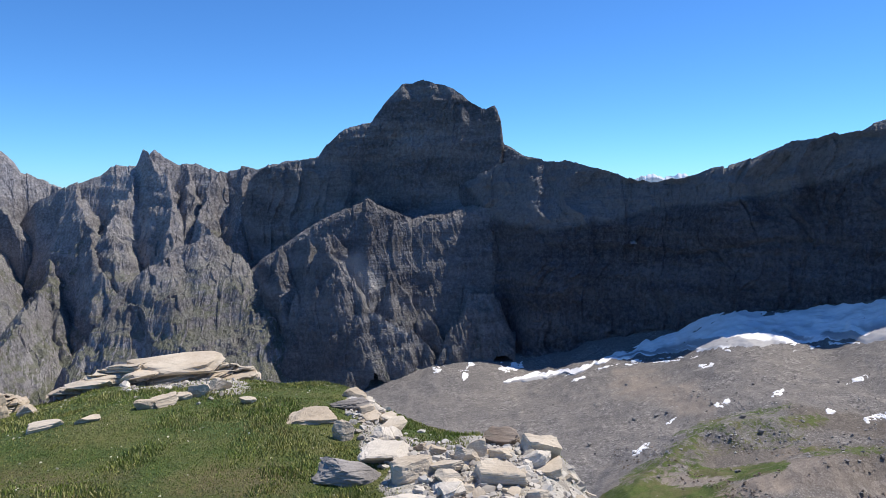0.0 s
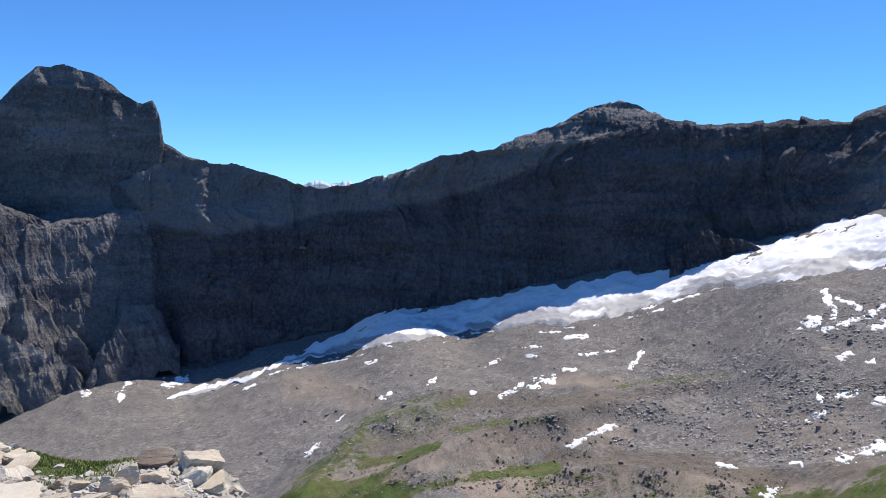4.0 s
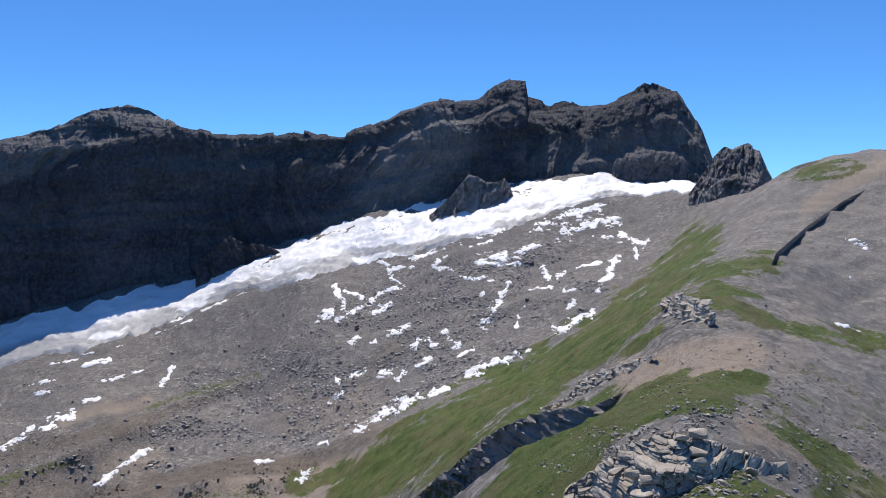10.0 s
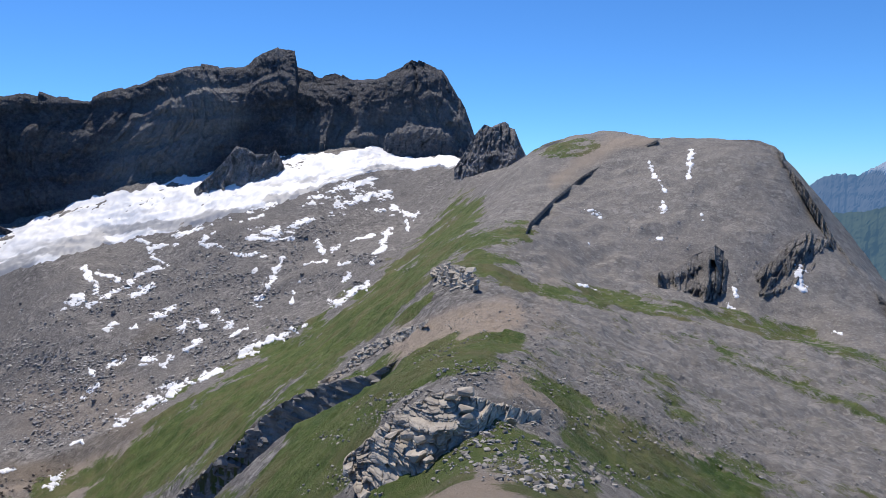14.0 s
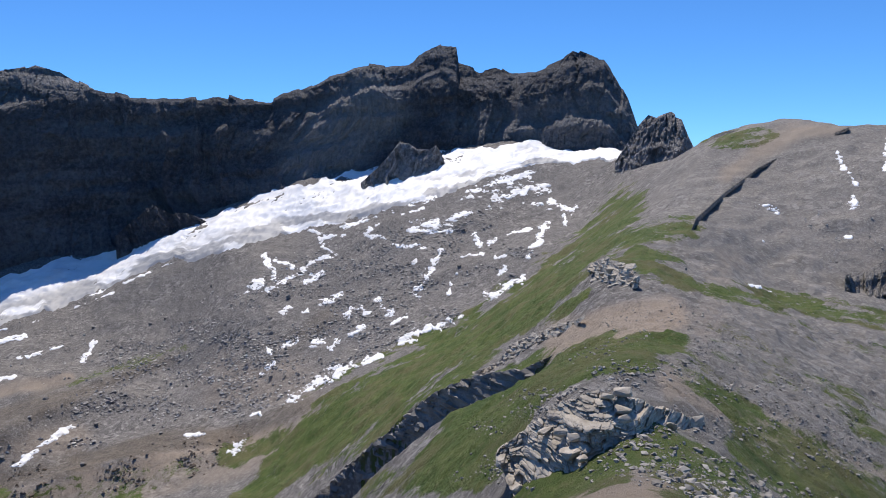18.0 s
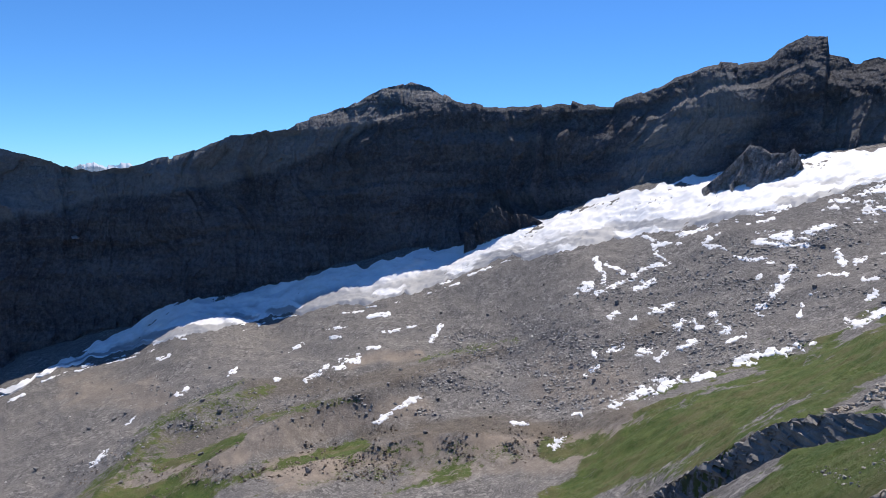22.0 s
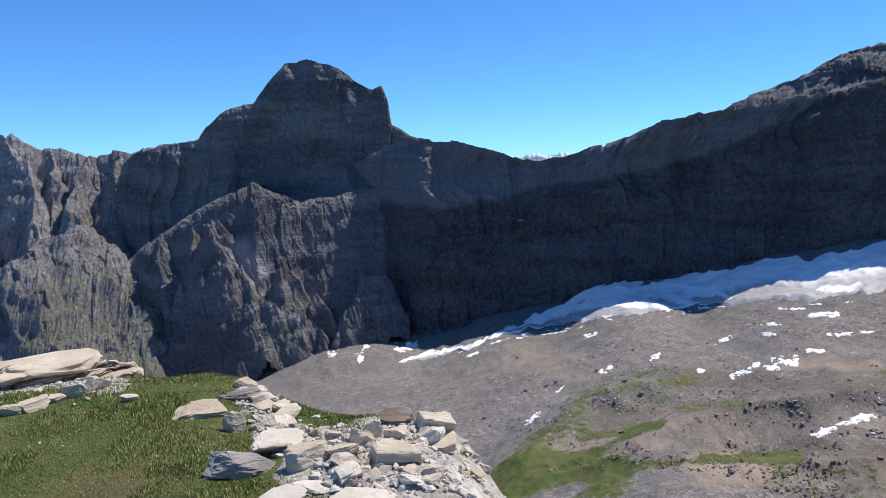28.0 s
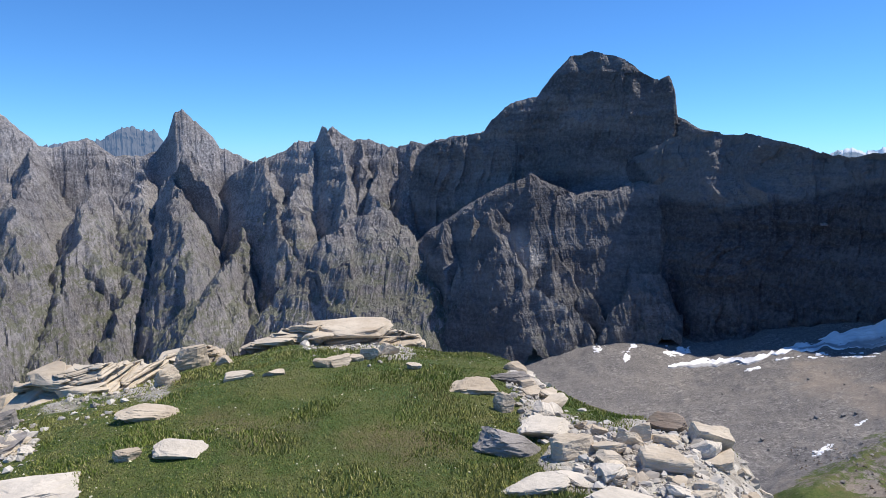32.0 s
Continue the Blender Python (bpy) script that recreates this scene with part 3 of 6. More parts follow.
# ---------------------------------------------------------------- ground
class Survey:
    """Where a line of sight from the eye first meets the land."""

    def __init__(self, height):
        self.b = np.arange(-64, 126, 0.5)
        self.r = np.geomspace(2.4, 1500, 620)
        bb, rr = np.meshgrid(self.b, self.r, indexing="ij")
        self.rise = np.maximum.accumulate(np.degrees(np.arctan2(height(bb, rr) - 1.6, rr)), axis=1)

    def reach(self, bearing, angle):
        bearing, angle = np.broadcast_arrays(np.asarray(bearing, float), np.asarray(angle, float))
        out = np.empty(bearing.size)
        at = np.clip((bearing.ravel() - self.b[0]) / 0.5, 0, len(self.b) - 1.001)
        lo = at.astype(int)
        for k, (c, w, e) in enumerate(zip(lo, at - lo, angle.ravel())):
            out[k] = np.interp(e, self.rise[c] * (1 - w) + self.rise[c + 1] * w, self.r)
        return out.reshape(bearing.shape)


BARE = Survey(base_height)


def bank(points, high, wide):
    rows = np.array(points)
    b = np.linspace(rows[0, 0], rows[-1, 0], 14)
    e = np.interp(b, rows[:, 0], rows[:, 1])
    seen = BARE.reach(b, e)
    x, y = plan(b, np.maximum(BARE.reach(b, e - np.degrees(0.85 * high / seen)), 0.82 * seen))
    return x, y, high, wide


BANKS = [bank(MORAINES_A, 20, 44), bank(MORAINES_B, 30, 58), bank(MORAINES_C, 17, 40)]


def to_line(x, y, px, py):
    best = np.full(np.shape(x), 1e9)
    for k in range(len(px) - 1):
        ax, ay, dx, dy = px[k], py[k], px[k + 1] - px[k], py[k + 1] - py[k]
        t = np.clip(((x - ax) * dx + (y - ay) * dy) / (dx * dx + dy * dy), 0, 1)
        best = np.minimum(best, np.hypot(x - ax - t * dx, y - ay - t * dy))
    return best


def ground_height(bearing, distance):
    """Height of the ground at a bearing and distance."""
    z = base_height(bearing, distance)
    x, y = plan(bearing, distance)
    for px, py, high, wide in BANKS:
        near = to_line(x, y, px, py) + 4 * vnoise(x / 25, y / 25, 0, 77)
        front = distance < np.interp(bearing, np.degrees(np.arctan2(px, py)), np.hypot(px, py))
        lean = np.clip(1 - np.abs(near) * np.where(front, 1.5, 0.62) / wide, 0, 1)
        ends = np.minimum(np.hypot(x - px[0], y - py[0]), np.hypot(x - px[-1], y - py[-1]))
        z = z + high * smooth(0, 130, ends) * (0.8 * lean + 0.2 * lean ** 3) * (0.85 + 0.3 * vnoise(x / 60, y / 60, 0, 79))
    return z


LAND = Survey(ground_height)


def strokes(rows, b, e, x, y, size):
    """Weight of patches laid along short lines, with ragged edges."""
    out = np.zeros_like(b)
    ragged = 0.9 * fbm(x / size, y / size, 0, 4, 51)
    for b0, e0, b1, e1, w, k in rows:
        db, de = b1 - b0, e1 - e0
        t = np.clip(((b - b0) * db + (e - e0) * de) / (db * db + de * de + 1e-9), 0, 1)
        d = np.hypot(b - b0 - t * db, e - e0 - t * de) / w
        out = np.maximum(out, k * smooth(1.6, 0.3, d + ragged * 0.6))
    return out


def build_ground():
    bearings = np.concatenate([np.arange(-62, 124, 0.2), np.arange(124, 298, 3.0)])
    radii = np.concatenate([[0.02, 0.5, 1.0, 1.6], np.geomspace(2.2, 15, 110), np.geomspace(15.3, 60, 80), np.geomspace(60.6, 1300, 350), np.geomspace(1320, 4900, 40)])
    b, r = np.meshgrid(bearings, radii, indexing="ij")
    z = ground_height(b, r)
    x, y = plan(b, r)
    e = np.degrees(np.arctan2(z - 1.6, r))
    far = smooth(18, 24, r)
    turf = far * np.maximum(0.9 * strokes(TURF_RIDGE + TURF_NEAR, b, e, x, y, 14), 0.87 * strokes(TURF_BASIN, b, e, x, y, 40))
    gravel = strokes(GRAVEL, b, e, x, y, 0.7) * (1 - far)
    turf = np.maximum(turf, (1 - far) * (1 - gravel))
    earth = far * strokes(EARTH, b, e, x, y, 30)
    shaded_soil = far * strokes(SHADED_SOIL, b, e, x, y, 25)
    ob = sheet("ground", x, y, z, GROUND, True, {"turf": turf, "earth": earth, "gravel": gravel, "lawn": 1 - far, "shaded_soil": shaded_soil}, wrap=True)
    return tagged(ob, "grey scree basin with turf on the ridge slopes", "ground", kind="structure")


build_ground()
# ---------------------------------------------------------------- mountains
def table(rows, b):
    rows = np.array(rows, float)
    return [np.interp(b, rows[:, 0], rows[:, k]) for k in range(1, rows.shape[1])]


def wall(name, crest, foot, material, step, levels, profile, ribs, ledges, seed, back=0.6, jag=4.0, dip=0.0, label="", scars=(), pale_lit_top=None, buttress=0.0, shear=0.0, pieces=1, sink=25, cleft=1.0):
    """A mountain face from its foot to its crest, then down its far side.
    crest, foot: bearing, distance, angle of sight. profile: share of height, share of depth.
    ribs: size in metres and depth of gullies down the face. ledges: thickness and depth of the beds. dip: slope of the beds."""
    b = np.arange(max(crest[0][0], foot[0][0]), min(crest[-1][0], foot[-1][0]) + step / 2, step)
    dc, ec = table(crest, b)
    df, ef = table(foot, b)
    zc = 1.6 + dc * np.tan(np.radians(ec))
    zf = 1.6 + df * np.tan(np.radians(ef)) - sink
    along = np.concatenate([[0], np.cumsum(np.radians(step) * 0.5 * (dc[1:] + df[1:]))])
    zc = zc + jag * (0.5 * fbm(along / 38, 0, seed, 4, seed) + 0.8 * facets(along / 22, 0.5, seed + 3, 1.4) + 0.15 * facets(along / 7, 0.5, seed + 4, 1.4))
    v = np.concatenate([np.linspace(0, 1, levels), 1 + np.linspace(0.08, 1, 9)])[None, :]
    face = np.clip(v, 0, 1)
    prof = np.array(profile, float)
    wobble = 0.05 * fbm(along[:, None] / 160, face * 3, seed, 3, seed + 5)
    g = np.interp(np.clip(face + wobble * np.sin(np.pi * face), 0, 1), prof[:, 0], prof[:, 1])
    z = zf[:, None] + (zc - zf)[:, None] * face
    d = df[:, None] + (dc - df)[:, None] * g
    al = along[:, None] + 0 * z
    warp = 30 * fbm(al / 120, z / 120, seed, 3, seed + 9)
    size, depth = ribs
    lean_al = al + warp + shear * z
    push = 0.8 * depth * ridged(lean_al / size, z / (size * 4.6), seed, 5, seed + 13, 0.46)
    push = push + 0.22 * cleft * depth * facets(lean_al / (0.36 * size), z / (1.1 * size), seed + 41, 1.1)
    push = push + 0.10 * cleft * depth * facets((al + 0.3 * warp) / (0.12 * size), z / (0.26 * size), seed + 43, 1.2)
    push = push + buttress * ridged((al + warp) / 210, z / 900, seed, 2, seed + 15)
    thick, deep = ledges
    bed = (z - dip * al + 0.35 * warp) / thick
    push = push + deep * (vnoise(bed, al / 400, seed, seed + 21) + 0.5 * vnoise(bed * 2.7, al / 200, seed, seed + 22))
    push = push + (0.06 * depth + 1.0) * fbm(al / 14, z / 11, seed, 4, seed + 27, 0.6)
    fade = smooth(0, 0.06, 1.02 - face) * 0.85 + 0.15
    behind = np.clip(v - 1, 0, 1)
    d = d - push * fade + behind * back * np.maximum(zc - zf, 60)[:, None] * 1.6
    z = z - behind ** 1.3 * (zc - zf)[:, None] * 0.9
    x, y = plan(b[:, None], d)
    e = np.degrees(np.arctan2(z - 1.6, d))
    bb = b[:, None] + 0 * z
    pale = strokes(scars, bb, e, x, z, 60) if scars else 0 * z
    # a paler upper bed, brightened further to paint grazing sun on it
    if pale_lit_top:
        edge = np.interp(b, *zip(*pale_lit_top))[:, None]
        pale = np.maximum(pale, 0.42 * smooth(-0.3, 0.3, e - edge + 0.3 * fbm(al / 60, z / 60, seed, 3, seed + 31)))
    if pieces == 1:
        return tagged(sheet(name, x, y, z, material, False, {"pale": pale}), label, "mountain")
    top = new(name)
    cuts = np.linspace(0, len(b) - 1, pieces + 1).astype(int)
    for lo, hi in zip(cuts[:-1], cuts[1:]):
        face = sheet("rock_face", x[lo:hi + 1], y[lo:hi + 1], z[lo:hi + 1], material, False, {"pale": pale[lo:hi + 1]})
        face.parent = top
    return tagged(top, label, "mountain")


def to_spur(x, y, px, py, pz):
    """Distance from a line in the plan (below 0 on its left, looking down it), and the line's height there."""
    best, side, high = np.full(x.shape, 1e9), np.ones(x.shape), np.zeros(x.shape)
    for k in range(len(px) - 1):
        ax, ay, dx, dy = px[k], py[k], px[k + 1] - px[k], py[k + 1] - py[k]
        t = np.clip(((x - ax) * dx + (y - ay) * dy) / (dx * dx + dy * dy), 0, 1)
        qx, qy = x - ax - t * dx, y - ay - t * dy
        d = np.hypot(qx, qy)
        near = d < best
        best = np.where(near, d, best)
        side = np.where(near, np.where(dx * qy - dy * qx < 0, -1.0, 1.0), side)
        high = np.where(near, pz[k] + t * (pz[k + 1] - pz[k]), high)
    return best * side, high


def range_face(name, crest, spurs, slope, cut, material, step, near, dr, seed, label, beds=(34, 0.5), dip=0.0, pieces=3, crest_steep=1.9, jag=6.0, rough=1.0, scars=(), rake=0.0, size=1.0, shelf=(0, 0), back=1.3):
    """A mountain side of spurs and gullies.
    crest: bearing, distance, sight. spurs: a line down the face (bearing, sight), steepness of its left and right flank, how far it stands out.
    slope: of the face as a whole. cut: depth of its gullies. shelf: width and slope of a terrace below the crest. beds: thickness of the beds and how far they step."""
    b = np.arange(crest[0][0], crest[-1][0] + step / 2, step)
    dc, ec = table(crest, b)
    along = np.concatenate([[0], np.cumsum(np.radians(step) * 0.5 * (dc[1:] + near))])
    zc = 1.6 + dc * np.tan(np.radians(ec)) + jag * (0.5 * fbm(along / 38, 0, seed, 4, seed) + 0.7 * facets(along / 22, 0.5, seed + 3, 1.4) + 0.2 * facets(along / 7, 0.5, seed + 4, 1.4))
    u = np.concatenate([np.linspace(0, 1, int((dc.max() - near) / dr)), [1.012, 1.03, 1.06, 1.12, 1.25, 1.5]])[None, :]
    r = near + (dc[:, None] - near) * u
    al = along[:, None] + 0 * r
    x, y = plan(b[:, None], r)
    wx = x + size * (16 * fbm(x / (70 * size), y / (70 * size), 3, 4, seed + 61, 0.55))
    wy = y + size * (16 * fbm(x / (70 * size), y / (70 * size), 9, 4, seed + 62, 0.55))
    ahead = dc[:, None] - r
    wide, gentle = shelf
    floor = zc[:, None] - np.minimum(ahead, wide) * gentle - np.maximum(ahead - wide, 0) * slope
    z = floor - cut * smooth(wide, wide + 140 * size, ahead) * (0.9 + 0.25 * fbm(al / 200, r / 300, 1, 2, seed + 63))
    z = np.maximum(z, floor - np.maximum(ahead - wide, 0) * max(crest_steep - slope, 0.0))
    for line, left, right, out in spurs:
        lb, le = (np.array(q, float) for q in zip(*line))
        d0, e0 = table(crest, lb)
        z0 = 1.6 + d0 * np.tan(np.radians(e0))
        at = ((d0 - wide) * slope - z0 + wide * gentle + 1.6) / (slope - np.tan(np.radians(le))) - out
        px, py = plan(lb, at)
        off, high = to_spur(wx, wy, px, py, 1.6 + at * np.tan(np.radians(le)))
        z = np.maximum(z, high - np.abs(off) * np.where(off < 0, left, right))
    below = smooth(0, 30 * size, ahead)
    slant = al + rake * z
    z = z + rough * size * below * (6 * ridged(slant / (42 * size), r / (190 * size), seed, 3, seed + 13, 0.5) + 4.5 * ridged(slant / (15 * size), r / (60 * size), seed, 2, seed + 15, 0.5))
    z = z + rough * size * below * (9 * facets(slant / (26 * size), r / (34 * size), seed + 41, 1.2) + 4.0 * facets(slant / (9 * size), r / (11 * size), seed + 43, 1.2))
    thick, share = beds
    q = z + dip * al + 0.5 * thick * fbm(al / 110, z / 200, seed, 3, seed + 21)
    q2 = q / thick
    stage = q2 - np.floor(q2)
    z = z + share * below * thick * (smooth(0.0, 0.42, stage) - stage) * (0.5 + 0.8 * smooth(-0.5, 0.6, vnoise(np.floor(q2) * 0.7, al / 170, seed, seed + 23)))
    q3 = q * 3.1 / thick
    z = z + share * below * thick / 3.1 * 0.4 * (smooth(0.0, 0.45, q3 - np.floor(q3)) - (q3 - np.floor(q3)))
    behind = np.clip(u - 1, 0, 1)
    z = np.where(behind > 0, zc[:, None] - behind * (dc[:, None] - near) * back, np.minimum(z, np.where(ahead < 1, zc[:, None], 1e9)))
    e = np.degrees(np.arctan2(z - 1.6, r))
    pale = strokes(scars, b[:, None] + 0 * z, e, x, z, 60) if scars else 0 * z
    top = new(name)
    cuts = np.linspace(0, len(b) - 1, pieces + 1).astype(int)
    for lo, hi in zip(cuts[:-1], cuts[1:]):
        part_face = sheet("rock_face", x[lo:hi + 1], y[lo:hi + 1], z[lo:hi + 1], material, False, {"pale": pale[lo:hi + 1]})
        part_face.parent = top
    return tagged(top, label, "mountain")


HEADWALL_CREST = [
    (-1, 1520, -0.6), (2, 1470, 0.6), (4.6, 1410, 1.9), (7.3, 1370, 2.3), (10.3, 1345, 2.04), (12.6, 1320, 1.56), (14.4, 1300, 0.9), (16.8, 1280, 0.33), (18.8, 1265, 0.76), (23.4, 1240, 1.9), (26.9, 1220, 3.3), (31, 1200, 3.9),
    (36, 1185, 4.4), (41, 1165, 5.3), (44.7, 1150, 6.4), (49.1, 1130, 5.93), (54.1, 1110, 6.2), (57.6, 1090, 5.87), (58.8, 1085, 6.63), (63.2, 1065, 8.1), (65.5, 1055, 8.85), (68.8, 1040, 8.85),
    (69.5, 1035, 9.6), (71.5, 1025, 10.35), (72.6, 1020, 10.4), (72.8, 1020, 9.1), (74.5, 1010, 8.36), (75.8, 1005, 8.6), (77.2, 1000, 8.1), (79, 990, 8.25), (81.1, 980, 9.3), (82, 975, 9.95),
    (84.5, 965, 9.15), (86.4, 950, 5.8), (87.3, 945, 3.6), (89, 940, 1.5),
]
HEADWALL_CREST = [(b, d + float(np.interp(b, [10, 15, 25, 40, 46, 58, 72, 75, 85], [0, 4, -32, -30, 30, 66, 84, 81, 70])), e) for b, d, e in HEADWALL_CREST]
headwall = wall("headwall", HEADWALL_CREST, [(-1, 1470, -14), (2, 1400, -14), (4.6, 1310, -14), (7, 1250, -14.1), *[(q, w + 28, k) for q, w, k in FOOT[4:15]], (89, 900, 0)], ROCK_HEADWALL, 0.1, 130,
     [(0, 0), (0.2, 0.16), (0.45, 0.34), (0.5, 0.42), (0.75, 0.6), (0.8, 0.72), (1, 1)], (52, 15), (26, 5.0), 40, dip=0.10, buttress=16, scars=[(60.5, 0.5, 66, 6.0, 2.2, 0.5), (75, 4, 84, 5, 2.2, 0.25)], pieces=6, pale_lit_top=[(0, 2), (4, -2.5), (8, -3.4), (12, -3), (16, -2.0), (22, -1.2), (30, 0.5), (36, 3.0), (44, 9), (90, 12)],
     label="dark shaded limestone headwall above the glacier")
MASSIF_CREST = [
    (-17.4, 1665, -6), (-16.6, 1655, -2.0), (-15.9, 1645, 0.6), (-15.4, 1640, 1.2), (-14.6, 1620, 1.7), (-13, 1600, 2.1), (-11.6, 1590, 2.28), (-10.4, 1580, 2.6), (-9.7, 1575, 3.56), (-8.1, 1565, 4.9), (-6.1, 1555, 5.4), (-4.7, 1545, 7.2), (-3.4, 1535, 8.4), (-1.4, 1525, 8.8), (1, 1510, 8.05),
    (1.9, 1505, 7.3), (3.2, 1500, 6.5), (4.2, 1495, 6.7), (4.7, 1490, 5.6), (4.95, 1490, 3.6), (6.7, 1470, 2.5), (9.1, 1440, 2.0), (12, 1400, 1.5), (15, 1360, -1),
]
wall("summit_tower", MASSIF_CREST, [(-17.4, 1600, -9), (-15.6, 1520, -6.6), (-11, 1480, -4.8), (-5, 1440, -2.6), (0, 1420, -0.8), (5, 1395, 0.2), (15, 1340, -4)], ROCK_MASSIF, 0.07, 110,
     [(0, 0), (0.14, 0.30), (0.22, 0.62), (0.9, 0.9), (1, 1)], (44, 11), (30, 3), 60, pieces=2, sink=75, label="grey limestone summit with a steep shaded face")
LOWER_CREST = [(-18.6, 1640, -10.8), (-18.2, 1600, -10.1), (-16.6, 1545, -7.1), (-14.8, 1510, -5.5), (-12.5, 1485, -4.0), (-10.6, 1465, -2.85), (-8.3, 1450, -1.7), (-6.4, 1440, -1.0), (-5.0, 1436, -1.6), (-2.8, 1430, -2.5), (-0.8, 1428, -2.2), (0.7, 1428, -2.1), (4, 1440, -0.6), (6, 1490, 0.3)]
SPURS_LOWER = [
    ([(-9.75, -3.6), (-9.6, -4.96), (-8.45, -7.43), (-7.22, -9.94), (-5.1, -11.21), (-2.29, -12.89), (-1.0, -15)], 2.2, 0.9, 40), ([(-13.23, -5.0), (-13.4, -6.41), (-14.89, -7.83), (-15.1, -10.51), (-17.22, -12.9), (-18, -16)], 2.6, 1.5, 10),
    ([(-10.6, -10.3), (-12.77, -11.68), (-17.26, -14.01)], 1.2, 2.5, 22), ([(3.97, -8.87), (2.44, -9.21), (1.19, -10.95), (-0.07, -12.4), (-0.8, -15)], 2.6, 1.6, 30),
    ([(-4.1, -2.4), (-4.4, -4.4), (-4.6, -5.52), (-4.15, -7.42)], 3.5, 2.5, 4), ([(-6.3, -1.1), (-5.62, -3.8), (-5.45, -5.03)], 2.4, 2.0, 6),
    ([(-11.0, -4.0), (-11.66, -7.71), (-11.49, -10.5), (-10.88, -14.19), (-10.8, -16)], 3.0, 2.6, 26), ([(-1.54, -10.04), (-2.04, -11.68), (-2.19, -12.89)], 2.4, 1.6, 20),
    ([(-7.9, -11.0), (-6.6, -13.2), (-5.6, -16)], 2.0, 2.0, 34), ([(-4.2, -7.4), (-4.4, -11), (-4.0, -15.5), (-4.0, -18)], 1.8, 1.6, 38),
]
range_face("lower_buttress", LOWER_CREST, SPURS_LOWER, 2.2, 6, ROCK_MASSIF, 0.06, 1225, 1.1, 80, "stepped limestone buttress with sunlit ledges", beds=(46, 0.18), dip=-0.30, crest_steep=3.0, shelf=(34, 0.5), back=0.1, jag=4, rough=0.8, rake=0.3, size=0.6, pieces=2,
     scars=[(-7.4, -6.6, -6.0, -8.2, 1.3, 1.0), (-6.8, -8.2, -6.2, -9.8, 0.45, 0.8), (-6.0, -10.6, -2.8, -12.6, 0.3, 0.9)])
RIDGE_CREST = [
    (-35, 2350, -9), (-33, 2150, -4), (-31, 2020, -0.9), (-28.9, 1950, 0.2), (-27.3, 1930, 0.8), (-25.9, 1910, 1.7), (-24.1, 1890, 1.7), (-23.4, 1885, 2.6), (-22.8, 1880, 3.1), (-22.1, 1875, 2.4), (-21.2, 1865, 1.82),
    (-19.9, 1850, 1.83), (-18.1, 1820, 1.27), (-16.3, 1780, 1.83), (-15.1, 1750, 1.6), (-13, 1700, 2.15), (-10.4, 1640, 2.6), (-8, 1610, 2.6),
]
SPURS_LEFT = [
    ([(-28.2, 0.35), (-27.61, -1.83), (-27.01, -4.14), (-26.44, -6.46)], 2, 1.45, 13), ([(-24.81, 1.72), (-25.18, -0.47), (-26.06, -2.77), (-25.67, -5.09)], 2, 1.45, 0),
    ([(-23.32, 3.09), (-22.32, 0.9), (-22.05, -1.41), (-22.52, -3.98)], 2, 1.45, 15), ([(-20.46, 1.73), (-20.41, -0.96), (-21.25, -3.29)], 2, 1.45, 6),
    ([(-18.14, 1.55), (-19.1, -0.49), (-19.5, -2.36), (-19.05, -3.59), (-18.22, -5.67), (-18.17, -8.98), (-17.98, -13.46), (-17.9, -17)], 2, 2.1, 39),
    ([(-19.05, -3.59), (-22.45, -5.38), (-24.82, -7.43), (-27.19, -10.13), (-29.57, -13.2), (-30.79, -15.81), (-31.3, -18)], 2, 0.85, 91),
    ([(-18.23, -5.77), (-20.61, -7.29), (-22.31, -9.84), (-24.04, -13.27), (-25.06, -16.2), (-25.4, -18)], 2, 1.45, 52), ([(-16.03, 1.59), (-16.66, -0.5), (-17.01, -2.85)], 2, 2.1, 0),
]
SPURS_FAR = [
    ([(-29.31, 0.08), (-30.03, -1.81), (-29.97, -4.98), (-30.23, -7.03)], 2, 1.45, 52), ([(-30.23, -7.03), (-29.84, -8.64), (-29.27, -11.41), (-29.16, -14.59), (-29.1, -18)], 0.9, 1.5, 52),
    ([(-30.23, -7.03), (-32.93, -9.39), (-33.91, -12.0), (-34.7, -15.01), (-35, -18)], 1.2, 1.45, 52), ([(-34.35, 1.23), (-35.48, -0.95), (-35.17, -3.06), (-34.7, -6.17)], 2, 1.45, 19),
    ([(-37.46, -0.42), (-37.77, -2.56), (-37.69, -4.73), (-37.37, -7.79)], 1.2, 1.45, 13), ([(-40.54, -1.66), (-41.65, -3.31), (-41.52, -5.41), (-42.7, -6.6), (-43.33, -9.46)], 2, 1.45, 32),
    ([(-44.42, 1.23), (-45.29, -1.57), (-46.17, -4.35), (-46.02, -7.18)], 2, 1.45, 13), ([(-37.4, -7.8), (-38.52, -9.02), (-39.4, -10.67), (-40.94, -13.48), (-41.5, -18)], 2, 1.45, 39),
    ([(-43.3, -7.4), (-43.64, -8.6), (-44.16, -11.03), (-45.1, -14.16), (-45.6, -18)], 1.2, 1.45, 26), ([(-46.7, -7.12), (-47.24, -9.87), (-48.19, -13.69), (-48.5, -18)], 1.3, 1.45, 26),
]
range_face("rib_ridge", RIDGE_CREST, SPURS_LEFT, 0.86, 190, ROCK_LEFT, 0.065, 1180, 2.3, 100, "brown-grey ribbed mountain ridge with deep gullies", beds=(40, 0.22), dip=0.08, rake=-0.2, rough=0.7)
